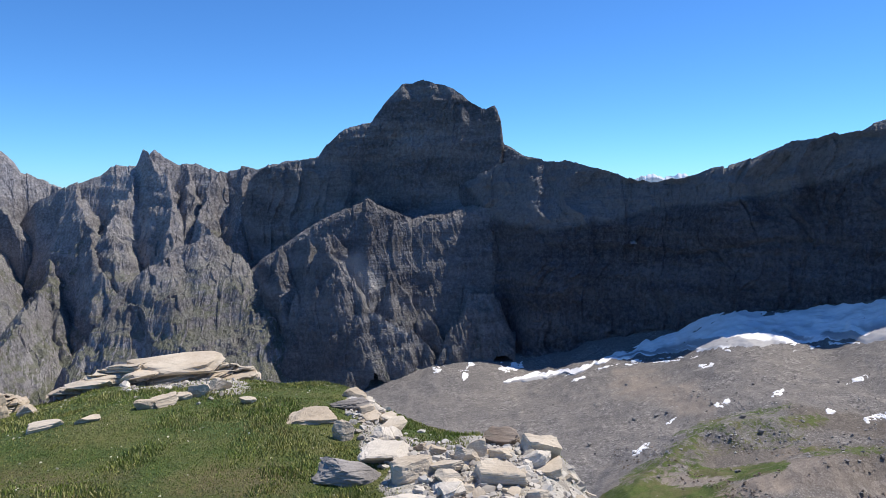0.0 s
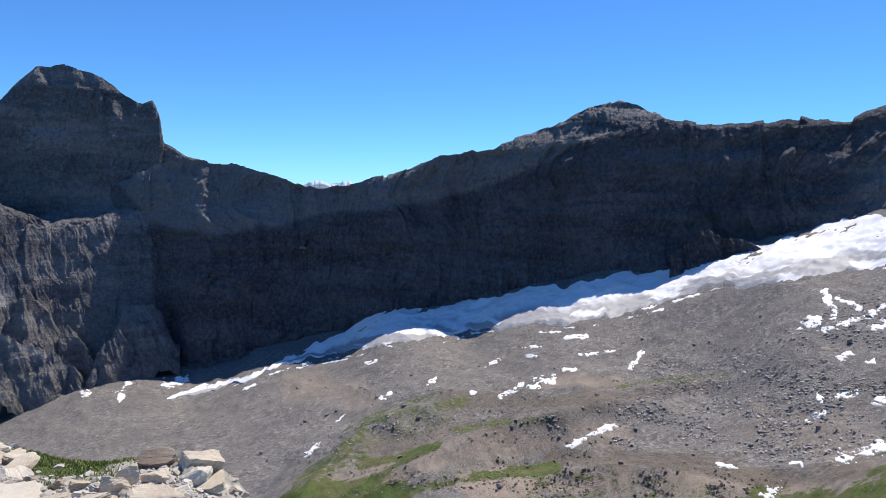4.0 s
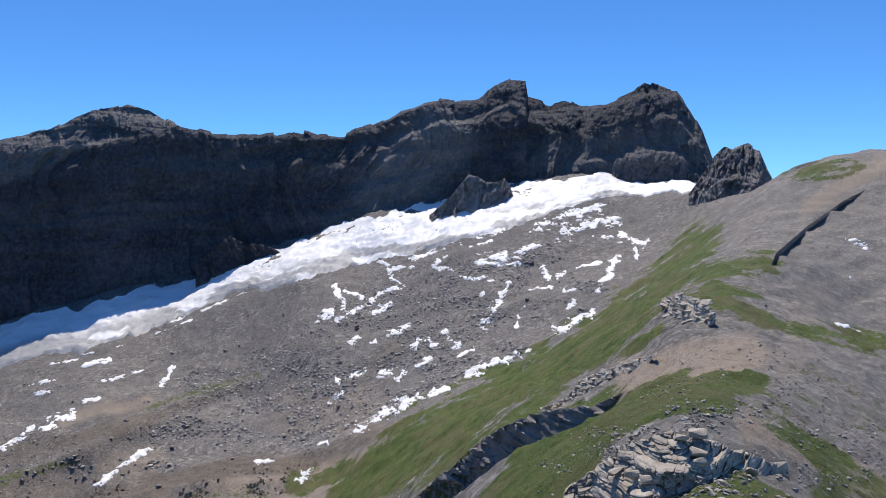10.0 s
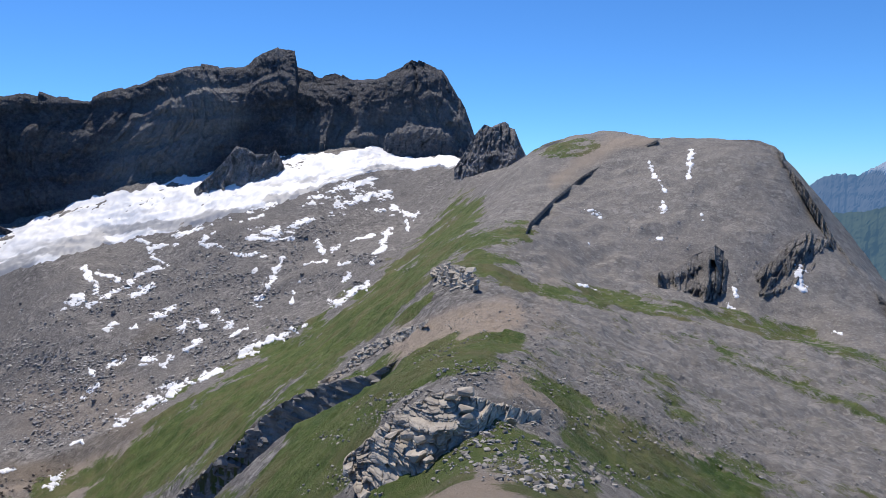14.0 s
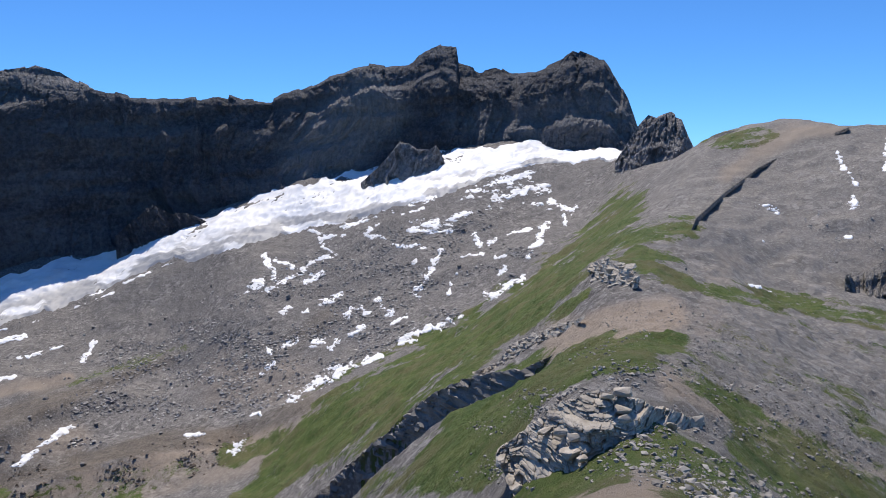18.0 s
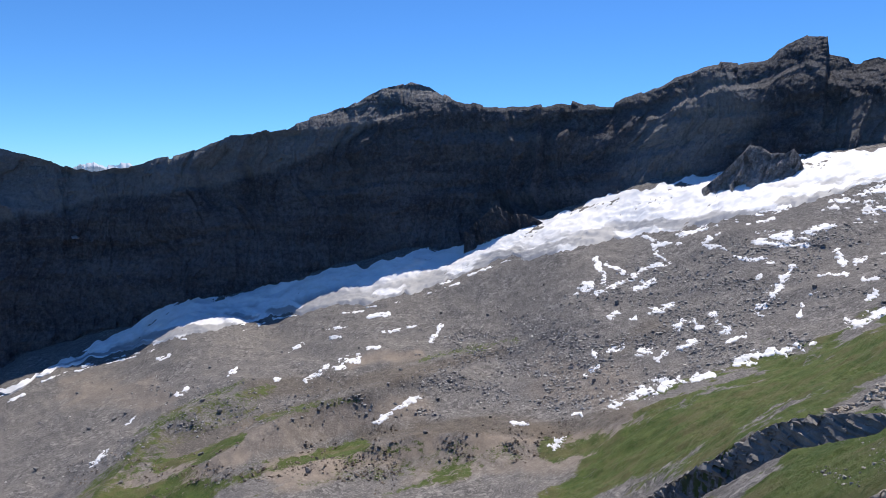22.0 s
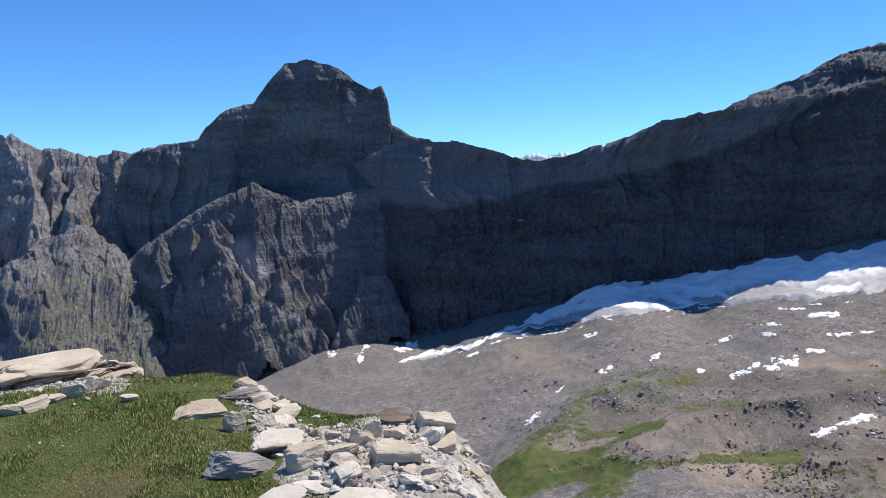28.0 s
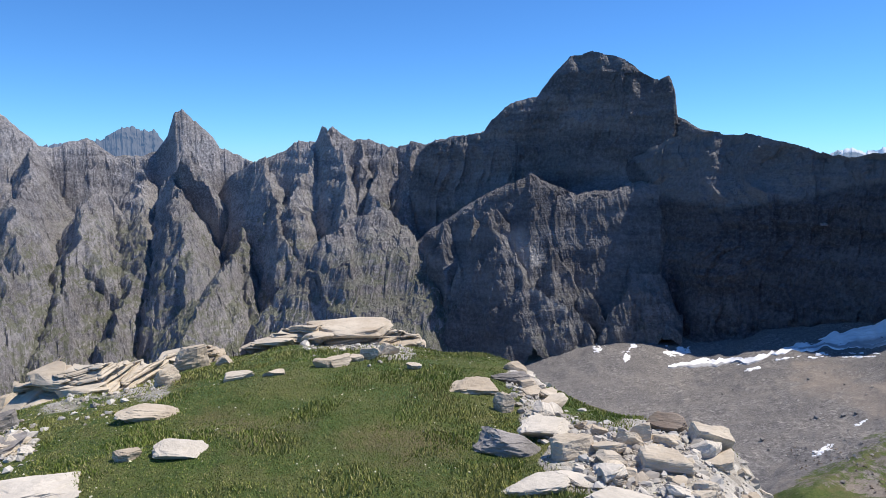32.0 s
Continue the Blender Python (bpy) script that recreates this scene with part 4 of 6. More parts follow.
PINNACLE_CREST = [
    (-50, 2500, 4.6), (-46.3, 2450, 3.4), (-45.4, 2440, 2.6), (-44.1, 2420, 1.4), (-43.3, 2410, 1.2), (-42.1, 2400, 1.6), (-41, 2390, 1.8), (-40.3, 2380, 1.3), (-39.2, 2360, 0.7), (-37.5, 2340, 0.6), (-36.3, 2325, 1.0), (-35.5, 2310, 2.0), (-34.9, 2300, 3.8), (-34.3, 2295, 4.1),
    (-33.4, 2285, 3.3), (-32.1, 2270, 2.0), (-31.7, 2265, 1.25), (-29.5, 2240, 0.2), (-28, 2220, -0.4), (-25, 2200, -3),
]
range_face("pinnacle_ridge", PINNACLE_CREST, SPURS_FAR, 0.56, 170, ROCK_LEFT, 0.075, 1300, 3.2, 120, "jagged grey mountain ridge with a rock pinnacle", beds=(46, 0.2), dip=-0.03, crest_steep=1.5, rough=0.7)
# The palest limestone gives this knob a sunlit grey by colour.
wall("rocky_knob", [(85.5, 800, 1.2), (87.3, 795, 3.8), (88, 790, 4.55), (88.6, 790, 4.3), (89.7, 785, 4.8), (90.5, 780, 4.5), (91.1, 775, 3.0), (92, 770, 1.0)],
     [(85.5, 760, -0.8), (88, 715, -2.0), (92, 690, 0.0)], ROCK_LEFT, 0.05, 70, [(0, 0), (0.5, 0.45), (1, 1)], (22, 13), (12, 0.5), 140, cleft=2.0, shear=-0.5, label="small craggy grey rock peak", jag=3)
wall("back_summit", [(28, 1330, 2.5), (31, 1330, 3.9), (33.3, 1330, 5.0), (36.1, 1330, 5.95), (38.8, 1330, 7.25), (41.2, 1330, 7.95), (42.6, 1330, 7.5), (44.7, 1330, 6.5), (47, 1330, 5)],
     [(28, 1260, 2), (36, 1240, 3), (41, 1230, 4), (47, 1230, 4)], ROCK_MASSIF, 0.08, 50, [(0, 0), (0.4, 0.25), (0.5, 0.5), (1, 1)], (30, 6), (10, 4), 160, cleft=2.0, label="layered grey pyramid summit behind the crest", jag=3)
# Paler rock than the headwall's, so the spur looks sunlit.
rock_spur = wall("rock_spur", [(64.6, 960, -0.6), (66.0, 955, 0.7), (67.4, 950, 2.2), (67.9, 950, 2.9), (68.6, 950, 2.7), (69.3, 948, 2.2), (70.4, 946, 2.2), (70.9, 945, 2.5), (71.3, 944, 2.0), (71.8, 942, 0.6)],
     [(64.6, 935, -1.3), (68.5, 915, -1.0), (71.8, 920, 0.3)], ROCK_LEFT, 0.06, 50, [(0, 0), (0.5, 0.4), (1, 1)], (18, 8), (9, 0.8), 170, cleft=2.2, label="craggy rock spur at the glacier edge", jag=2)
debris_spur = wall("debris_spur", [(45.7, 1055, -4.4), (47.5, 1052, -2.9), (48.4, 1050, -2.1), (49.3, 1048, -2.8), (51.2, 1042, -2.9), (52.6, 1038, -3.7)],
     [(45.7, 1045, -5.2), (49.5, 1028, -4.8), (52.6, 1030, -4.2)], ROCK_HEADWALL, 0.06, 40, [(0, 0), (1, 1)], (14, 6), (8, 0.8), 190, cleft=2.2, label="small broken rock spur above the glacier", jag=4)
for child in (rock_spur, debris_spur):
    child.parent = headwall
    del child["category"]


# blocks of paler rock, added as highlights on small sunlit ledges of the headwall
LEDGE_BLOCKS = [(15.5, -4.6, 9), (9.3, -5.5, 8), (8.4, -6.9, 8), (5.8, -7.6, 9), (3.7, -8.2, 10), (48.4, 1.6, 5), (50.5, -0.6, 7)]
for k, (b, e, size) in enumerate(LEDGE_BLOCKS):
    dc, ec = (float(q) for q in table(HEADWALL_CREST, b))
    df = float(np.interp(b, [-1, 2, 4.6, 14, 22, 41, 60], [1470, 1400, 1310, 1228, 1188, 1103, 1038]))
    share = (e + 14) / (ec + 14)
    r = df + (dc - df) * share - 14
    bm = bmesh.new()
    rng = random.Random(k)
    for _ in range(16):
        q = Vector([rng.uniform(-1, 1) for _ in range(3)])
        bm.verts.new((q.x * size, q.y * size * 0.8 + 6, q.z * size * 0.35))
    bmesh.ops.convex_hull(bm, input=bm.verts[:])
    bmesh.ops.triangulate(bm, faces=bm.faces[:])
    ledge = part("ledge", bm, ROCK_LEFT, headwall, "sunlit rock ledge on the dark face")
    x, y = plan(b, r)
    ledge.matrix_basis = pose(x, y, 1.6 + r * math.tan(radians(e)), 6, -10, -b)
ROCKS_LEDGE = [
    (-18.5, -15.73, 1.71, 1.42, 1), (-19.9, -16.06, 1.42, 1.42, 1), (-22.5, -16.47, 1.9, 0.95, 1), (-23.9, -16.54, 1.42, 1.04, 1), (-21.1, -16.15, 1.23, 0.66, 1), (-16.2, -16.92, 1.14, 0.66, 1),
]
ROCKS_TURF = [
    (-36.2, -16.84, 1.99, 1.52, 0), (-34.3, -15.88, 3.42, 1.8, 0), (-33, -15.52, 1.99, 1.52, 1), (-31.8, -15.81, 1.23, 0.95, 1), (-47.2, -15.78, 2.47, 1.99, 0), (-47.5, -18.4, 2.47, 2.47, 3),
    (-47.3, -19.98, 2.94, 1.42, 3), (-37.7, -19.2, 4.37, 0.95, 1), (-35.1, -22.35, 3.89, 1.9, 2), (-39, -21.79, 1.99, 1.04, 1), (-45.6, -23.48, 7.12, 2.85, 2), (-44.1, -23.89, 2.85, 0.95, 2),
    (-30.9, -17, 2.47, 0.66, 1), (-27.9, -16.88, 1.52, 0.57, 1),
]
ROCKS_EDGE = [
    (-10.9, -18.82, 4.18, 1.14, 1), (-8.6, -20.19, 1.52, 2.18, 1), (-8.2, -17.94, 2.94, 1.33, 3), (-6.6, -18.59, 1.71, 1.33, 1), (-5.7, -18.95, 1.14, 0.95, 1), (-8.1, -23.52, 5.32, 3.13, 3),
    (-4.8, -22.09, 4.56, 2.56, 2), (-2.8, -23.41, 3.42, 2.18, 1), (0.4, -23.85, 2.47, 1.52, 1), (2.6, -21.91, 1.71, 2.66, 1), (4.6, -20.73, 2.94, 1.42, 4), (8.2, -21.83, 3.61, 2.18, 0),
    (4.3, -21.78, 2.47, 1.23, 1), (-5.7, -26.04, 5.32, 2.09, 2), (-2.3, -25.32, 2.94, 1.33, 2), (1.4, -26.84, 5.79, 2.37, 2), (4.5, -23.67, 3.89, 1.9, 1), (7.2, -25.33, 1.99, 0.85, 1),
    (-0.8, -21.5, 1.42, 0.76, 1), (1.5, -24.44, 1.9, 1.14, 1),
]

LEDGE_WEST = [(-46.5, -15.64, 2), (-44.45, -15.04, 2.22), (-42.43, -14.48, 3.16), (-40.32, -14.52, 2.4), (-37.49, -14.96, 1.77), (-35.44, -14.51, 1.93), (-33.04, -14.18, 1.89), (-32.11, -14.89, 0.99)]
LEDGE_EAST = [(-30.65, -14.78, 0.43), (-28.6, -13.95, 1.63), (-26.25, -13.1, 2.55), (-25.21, -13.08, 2.61), (-24.16, -13.01, 2.99), (-21.76, -13.38, 2.55), (-18.55, -13.3, 2.44), (-15.8, -14.18, 1.3), (-15.23, -14.94, 0.37)]

CRAG_NEAR = [
    (75.9, -22.86, 3.32), (76.9, -21.83, 4.27), (78.6, -20.14, 5.93), (81.5, -18.21, 6.41), (84.5, -17.43, 5.7), (87.9, -17.79, 3.8),
    (90.3, -18.29, 2.85), (92.7, -18.85, 2.14), (94.7, -20.51, 1.9), (96.4, -21.72, 0.95),
]
CRAG_RAVINE = [
    (81.6, -14.07, 0.95), (78.7, -15.85, 0.85), (74.8, -16.5, 2.14), (70.6, -17.66, 3.56), (68.3, -19.64, 3.56), (65.5, -21.46, 3.56),
    (61.5, -24.53, 2.85),
]
CRAG_KNOB = [
    (83.6, -7.26, 0.95), (84.5, -6.84, 1.9), (85.9, -6.89, 2.14), (87.1, -7.6, 1.66), (87.5, -8.45, 0.71),
]
CRAG_STEP = [
    (91.4, -4.64, 0.66), (91.8, -3.46, 0.85), (93.9, -1.34, 0.57), (96.2, 0.51, 0.43), (98.8, 1.95, 0.38), (101.9, 3.25, 0.43),
]
CRAG_CAVE = [
    (102.2, -7.6, 0.3), (103.3, -6.94, 2.14), (104.8, -5.85, 3.32), (106.4, -4.91, 3.56), (107.3, -5.67, 3.8), (108.2, -8.4, 0.6),
]
CRAG_HOLLOW = [
    (108.8, -7.3, 0.3), (109.7, -6.44, 2.14), (110.9, -5.52, 3.32), (111.8, -4.42, 4.27), (112.9, -3.95, 3.32), (114.2, -4.4, 0.6),
]
CRAG_EDGE = [
    (110.5, 2.15, 0.57), (111, 1.3, 0.76), (112.1, 0.03, 0.76), (113.4, -2.05, 0.95), (114.6, -4.31, 1.19), (116.5, -6.88, 0.95),
    (118.1, -8.79, 0.71),
]
CRAG_FLANK = [
    (83.3, -11.52, 0.66), (81.6, -12.2, 0.85), (79.2, -13.09, 0.85), (77.3, -13.95, 1.04), (75.8, -15.73, 0.85), (73.9, -16.32, 0.47),
]


# ---------------------------------------------------------------- snow
def glacier():
    rows = np.array(GLACIER)
    b = np.arange(rows[0, 0], rows[-1, 0], 0.12)
    low, high = np.interp(b, rows[:, 0], rows[:, 1]), np.interp(b, rows[:, 0], rows[:, 2])
    low = low + 0.22 * ridged(b / 1.9, 0, 0, 4, 201, 0.6) + 0.08
    high = high + 0.25 * fbm(b / 1.1, 0, 0, 4, 207)
    high = np.maximum(high + 0.55 * smooth(58, 64, b) * smooth(84, 80, b), low + 0.15)
    v = np.linspace(0, 1, 46)[None, :]
    e = low[:, None] + (high - low)[:, None] * v
    bb = b[:, None] + 0 * v
    r = LAND.reach(bb, e)
    r = np.maximum.accumulate(r, axis=1)
    x, y = plan(bb, r)
    z = ground_height(bb, r) + 2.2 * smooth(0, 0.08, v) - 0.6 + 0.9 * fbm(x / 30, y / 30, 0, 3, 211) + 2.5 * ridged(x / 45, y / 45, 0, 2, 213) * smooth(0.5, 1, v)
    stripes = fbm(b[:, None] * 0.35 + v * 0.8, v * 5 + b[:, None] * 0.18, 0, 4, 215)
    dirt = smooth(-0.05, 0.22, stripes + 0.6 * (0.34 - v)) * smooth(0.6, 0.25, v)
    top = new("glacier")
    cuts = np.linspace(0, len(b) - 1, 5).astype(int)
    for lo, hi in zip(cuts[:-1], cuts[1:]):
        sheet("snow_field", x[lo:hi + 1], y[lo:hi + 1], z[lo:hi + 1], SNOW, True, {"dirt": dirt[lo:hi + 1]}).parent = top
    return tagged(top, "white glacier with grey streaked ice below the headwall", "glacier")


glacier()


def snow_patch(b0, e0, b1, e1, w, seed):
    """A lying patch of old snow with a ragged outline, draped on the ground."""
    grain = 0.032 if w < 0.3 else 0.045
    pad_b, pad_e = 1.5 * w + 0.1, 1.2 * w + 0.08
    bb, ee = np.meshgrid(np.arange(min(b0, b1) - pad_b, max(b0, b1) + pad_b, grain), np.arange(min(e0, e1) - pad_e, max(e0, e1) + pad_e, grain * 0.8), indexing="ij")
    db, de = b1 - b0, e1 - e0
    t = np.clip(((bb - b0) * db + (ee - e0) * de) / (db * db + de * de + 1e-9), 0, 1)
    d = np.hypot((bb - b0 - t * db) * 0.85, ee - e0 - t * de)
    ragged = 0.9 * fbm(bb / 0.6 + seed * 3.1, ee / 0.26, seed, 4, 303, 0.6) + 0.25 * fbm(bb / 0.16, ee / 0.09, seed, 2, 305)
    body = 0.62 - 0.95 * d / w + ragged
    r = LAND.reach(bb, ee)
    x, y = plan(bb, r)
    z = ground_height(bb, r) + np.clip(1.5 * body, -1.6, 0.55) * min(1.0, float(np.median(r)) / 400)
    faces = grid_faces(*bb.shape)
    rr = r.ravel()[faces]
    cells = ((body.ravel()[faces].max(1) > 0) & ((rr.max(1) / rr.min(1)) < 1.2)).reshape(bb.shape[0] - 1, -1)
    points, dirt = np.stack([x, y, z], -1).reshape(-1, 3), np.clip(0.5 - 2 * body, 0, 0.5).ravel()
    long = "long narrow strip of old white snow on grey scree" if math.hypot(db, de) > 3 * w else "small ragged patch of old white snow on scree"
    for _ in range(7):
        if cells.sum() < 4:
            break
        island = np.zeros_like(cells)
        island.ravel()[np.flatnonzero(cells)[0]] = True
        while True:
            grown = island.copy()
            grown[1:] |= island[:-1]
            grown[:-1] |= island[1:]
            grown[:, 1:] |= grown[:, :-1] | island[:, :-1]
            grown[:, :-1] |= grown[:, 1:] | island[:, 1:]
            grown &= cells
            if (grown == island).all():
                break
            island = grown
        cells = cells & ~island
        if island.sum() < 4:
            continue
        used, packed = np.unique(faces[island.ravel()], return_inverse=True)
        ob = mesh_from("snow_patch", points[used], packed.reshape(-1, 4), SNOW, True, {"dirt": dirt[used]})
        tagged(ob, long, "snow patch", "snow patches on the scree")


streaks = random.Random(77)
THIN = []
edge = np.array(GLACIER)
for _ in range(26):
    tb = streaks.uniform(9, 79)
    te = float(np.interp(tb, edge[:, 0], edge[:, 1])) - streaks.uniform(0.0, 0.55)
    long_b = streaks.uniform(0.5, 2.2)
    tilt = (float(np.interp(tb + 2, edge[:, 0], edge[:, 1])) - float(np.interp(tb, edge[:, 0], edge[:, 1]))) / 2
    THIN.append((tb, te, tb + long_b, te + long_b * tilt, streaks.uniform(0.04, 0.10)))
for k, row in enumerate(THIN):
    snow_patch(*row, 300 + k)
for k, row in enumerate(SNOW_SCREE + SNOW_BLOCKS + SNOW_RIM + SNOW_HOLLOW + SNOW_PEAK + SNOW_BASIN + SNOW_CONES):
    snow_patch(*row, k)


# ---------------------------------------------------------------- crags
def hull_into(bm, centre, size, rng, round_off, corners):
    """One angular block: the hull of random corners near a box."""
    made = []
    skew = (rng.uniform(-0.25, 0.25), rng.uniform(-0.25, 0.25))
    for _ in range(corners):
        p = Vector([rng.uniform(-1, 1) for _ in range(3)])
        m = max(abs(c) for c in p)
        p = (p / m).lerp(p.normalized(), round_off) * rng.uniform(0.8, 1.02)
        q = Vector((p.x * size[0] / 2, p.y * size[1] / 2, p.z * size[2] / 2))
        made.append(bm.verts.new(Vector(centre) + q + Vector((q.z * skew[0], q.z * skew[1], q.x * skew[1] * 0.3))))
    bmesh.ops.convex_hull(bm, input=made)
    bmesh.ops.delete(bm, geom=[v for v in made if v.is_valid and not v.link_faces], context="VERTS")


def block_meshes(material, seed, count=9):
    """Unit blocks of split rock, shared by the outcrops of one kind of stone."""
    out = []
    for k in range(count):
        rng = random.Random(seed + k)
        bm = bmesh.new()
        hull_into(bm, (0, 0, 0), (1, 1, 1), rng, 0.3, 15)
        bmesh.ops.dissolve_limit(bm, angle_limit=radians(8), verts=bm.verts[:], edges=bm.edges[:])
        bmesh.ops.bevel(bm, geom=bm.edges[:], offset=0.04, segments=1, affect="EDGES")
        bmesh.ops.triangulate(bm, faces=bm.faces[:])
        bmesh.ops.subdivide_edges(bm, edges=bm.edges[:], cuts=1, use_grid_fill=True)
        for v in bm.verts:
            q = v.co * 3 + Vector((k * 5.1, seed, 0))
            v.co += v.co.normalized() * (0.06 * noise.noise(q) + 0.04 * noise.noise(q * 2.7))
        me = bpy.data.meshes.new("block")
        bm.to_mesh(me)
        bm.free()
        me.materials.append(material)
        out.append(me)
    return out


def crag(name, rows, blocks, thick, long, seed, label, lean=0.8, away=None, gaps=0.12, dip=-4, bedded=0.0):
    """A rock outcrop of split blocks in beds over a solid core.
    rows: bearing and sight of its top edge, and its height, in degrees. away: its distances."""
    rng = random.Random(seed)
    rows = np.array(sorted(rows))
    b = np.linspace(rows[0, 0], rows[-1, 0], 420 if bedded else 170)
    top_e, high = np.interp(b, rows[:, 0], rows[:, 1]), np.interp(b, rows[:, 0], rows[:, 2])
    if away:
        rf = np.interp(b, np.linspace(b[0], b[-1], len(away)), away)
    else:
        rf = LAND.reach(b, top_e - high)
        rf = np.polyval(np.polyfit(b - b[0], rf, 2), b - b[0])
    share = (b - b[0]) / (b[-1] - b[0])
    high = high * (0.3 + 0.7 * smooth(0, 0.1, share) * smooth(1, 0.9, share)) * (1 + 0.12 * fbm(b * 0.5, 3.3, seed, 2, seed + 1))
    hm = np.maximum(rf * np.tan(np.radians(high)), thick)
    thing = tagged(new(name), label, "rock outcrop")
    v = np.linspace(0, 1, 190 if bedded else 52)[None, :]
    up, over = np.clip(v / 0.6, 0, 1), smooth(0.6, 1.0, v)
    r = rf[:, None] + 0.30 * long + lean * hm[:, None] * up
    z = 1.6 + r * np.tan(np.radians(top_e[:, None] - high[:, None] * (1.12 - 1.06 * up))) - over * 1.6 * hm[:, None]
    r = r + over * (1.2 * hm[:, None] + long)
    along = np.radians(b - b[0])[:, None] * rf[:, None]
    if bedded:
        # beds split by joints into rounded blocks, each with its own overhang
        for t_bed, t_long, amp in ((thick, long, 1.0), (0.38 * thick, 0.4 * long, 0.3)):
            q = (z - 0.10 * along + 0.9 * thick * fbm(along / (3 * long), z / (4 * thick), seed, 3, seed + 8)) / t_bed
            k = np.floor(q).astype(np.int64)
            a = along / t_long + 3.7 * lattice(k, k * 0, k * 0, seed + 9) + 0.35 * fbm(along / t_long, z / t_bed, 2, 2, seed + 11)
            j = np.floor(a).astype(np.int64)
            joint = np.maximum(np.abs(2 * (q - k) - 1) ** 5, np.abs(2 * (a - j) - 1) ** 9)
            r = r - bedded * amp * (0.75 * lattice(k, j, k * 0, seed + 12) + 0.5 * lattice(k, k * 0, k * 0, seed + 13) - 0.9 * joint)
        r = r - bedded * (1.3 * ridged(along / (3.2 * long), z / (5 * thick), seed, 3, seed + 14) + 0.12 * fbm(along / (0.33 * long), z / (0.45 * thick), seed, 3, seed + 16))
    else:
        r = r - 1.1 * thick * facets(along / (1.5 * long), z / (1.6 * thick), seed + 5, 1.3) - 0.5 * thick * facets(along / (0.5 * long), z / (0.6 * thick), seed + 6, 1.3)
        r = r - 0.8 * thick * ridged(along / (3 * long), z / (6 * thick), seed, 3, seed + 7)
    x, y = plan(b[:, None], r)
    core = sheet("core", x, y, z, blocks[0].materials[0], False)
    core.parent = thing
    most = int(max(2, round(float(hm.max()) / thick)))
    for k in range(-1, most):
        at = b[0] + rng.uniform(0, 1) * math.degrees(long / rf[0])
        while at < b[-1]:
            here = [float(np.interp(at, b, q)) for q in (rf, hm, top_e, high)]
            length = long * rng.uniform(0.55, 1.6)
            share_k = (k + 0.5) / (here[1] / thick)
            if share_k < 1.03 and rng.random() > gaps:
                dist = here[0] + lean * here[1] * share_k + rng.gauss(0, 0.3) * thick + 0.55 * long
                px, py = plan(at, dist)
                m = pose(px, py, 1.6 + dist * math.tan(radians(here[2] - here[3] * (1 - share_k))) + rng.uniform(-0.35, 0.3) * thick, rng.gauss(0, 9), rng.gauss(dip, 7), -at + rng.gauss(0, 24))
                ob = new("block", blocks[rng.randrange(len(blocks))])
                ob.parent = thing
                big = rng.choice((0.7, 0.85, 1.0, 1.1, 1.35))
                ob.matrix_basis = m @ Matrix.Diagonal((length * 1.2 * big, long * rng.uniform(0.7, 1.2) * big, thick * rng.uniform(0.9, 1.5) * big, 1))
            at += math.degrees(length * 0.95 / here[0])
    return thing


def stone_material(name, dark, pale, lichen=0.3, scale=1.0):
    n = Nodes(name, 0.85, 0.3)
    big = n.noise(1.2 * scale, 6, 0.65)
    beds = n.noise(2.2 * scale, 5, 0.6, (0.5, 0.5, 5.0))
    fine = n.noise(14 * scale, 6, 0.7)
    col = n.mix(n.ramp(big, 0.35, 0.65), dark, pale)
    col = n.mix(n.math("MULTIPLY", n.ramp(beds, 0.5, 0.66), 0.5), col, tuple(c * 0.72 for c in dark))
    col = n.mix(n.math("MULTIPLY", n.ramp(fine, 0.5, 0.7), 0.35), col, tuple(c * 0.55 for c in dark))
    col = n.mix(n.math("MULTIPLY", n.ramp(n.noise(4 * scale, 5, 0.7, (1, 1, 1), 9.0), 0.58, 0.68), lichen), col, (0.11, 0.11, 0.09))
    random_tone = n.node("ShaderNodeObjectInfo").outputs["Random"]
    col = n.mix(n.math("MULTIPLY", random_tone, 0.25), col, dark)
    h = n.math("ADD", n.math("MULTIPLY", fine, 0.25), n.math("ADD", n.math("MULTIPLY", big, 0.5), n.math("MULTIPLY", beds, 0.6)))
    return n.finish(col, h, 0.6, 0.06 / scale)


STONE_PALE = stone_material("pale_limestone", (0.44, 0.365, 0.27), (0.60, 0.53, 0.42))
STONE_GREY = stone_material("grey_schist", (0.17, 0.155, 0.14), (0.33, 0.305, 0.28), 0.5)
STONE_WHITE = stone_material("white_limestone", (0.52, 0.47, 0.39), (0.68, 0.62, 0.53), 0.15)
STONE_BROWN = stone_material("brown_limestone", (0.17, 0.13, 0.10), (0.30, 0.25, 0.20), 0.4)
CRAG_PALE = stone_material("weathered_limestone", (0.34, 0.30, 0.25), (0.54, 0.485, 0.41), 0.5, 0.5)
CRAG_DARK = stone_material("shade_dark_slab_rock", (0.17, 0.16, 0.15), (0.28, 0.265, 0.25), 0.3, 0.15)

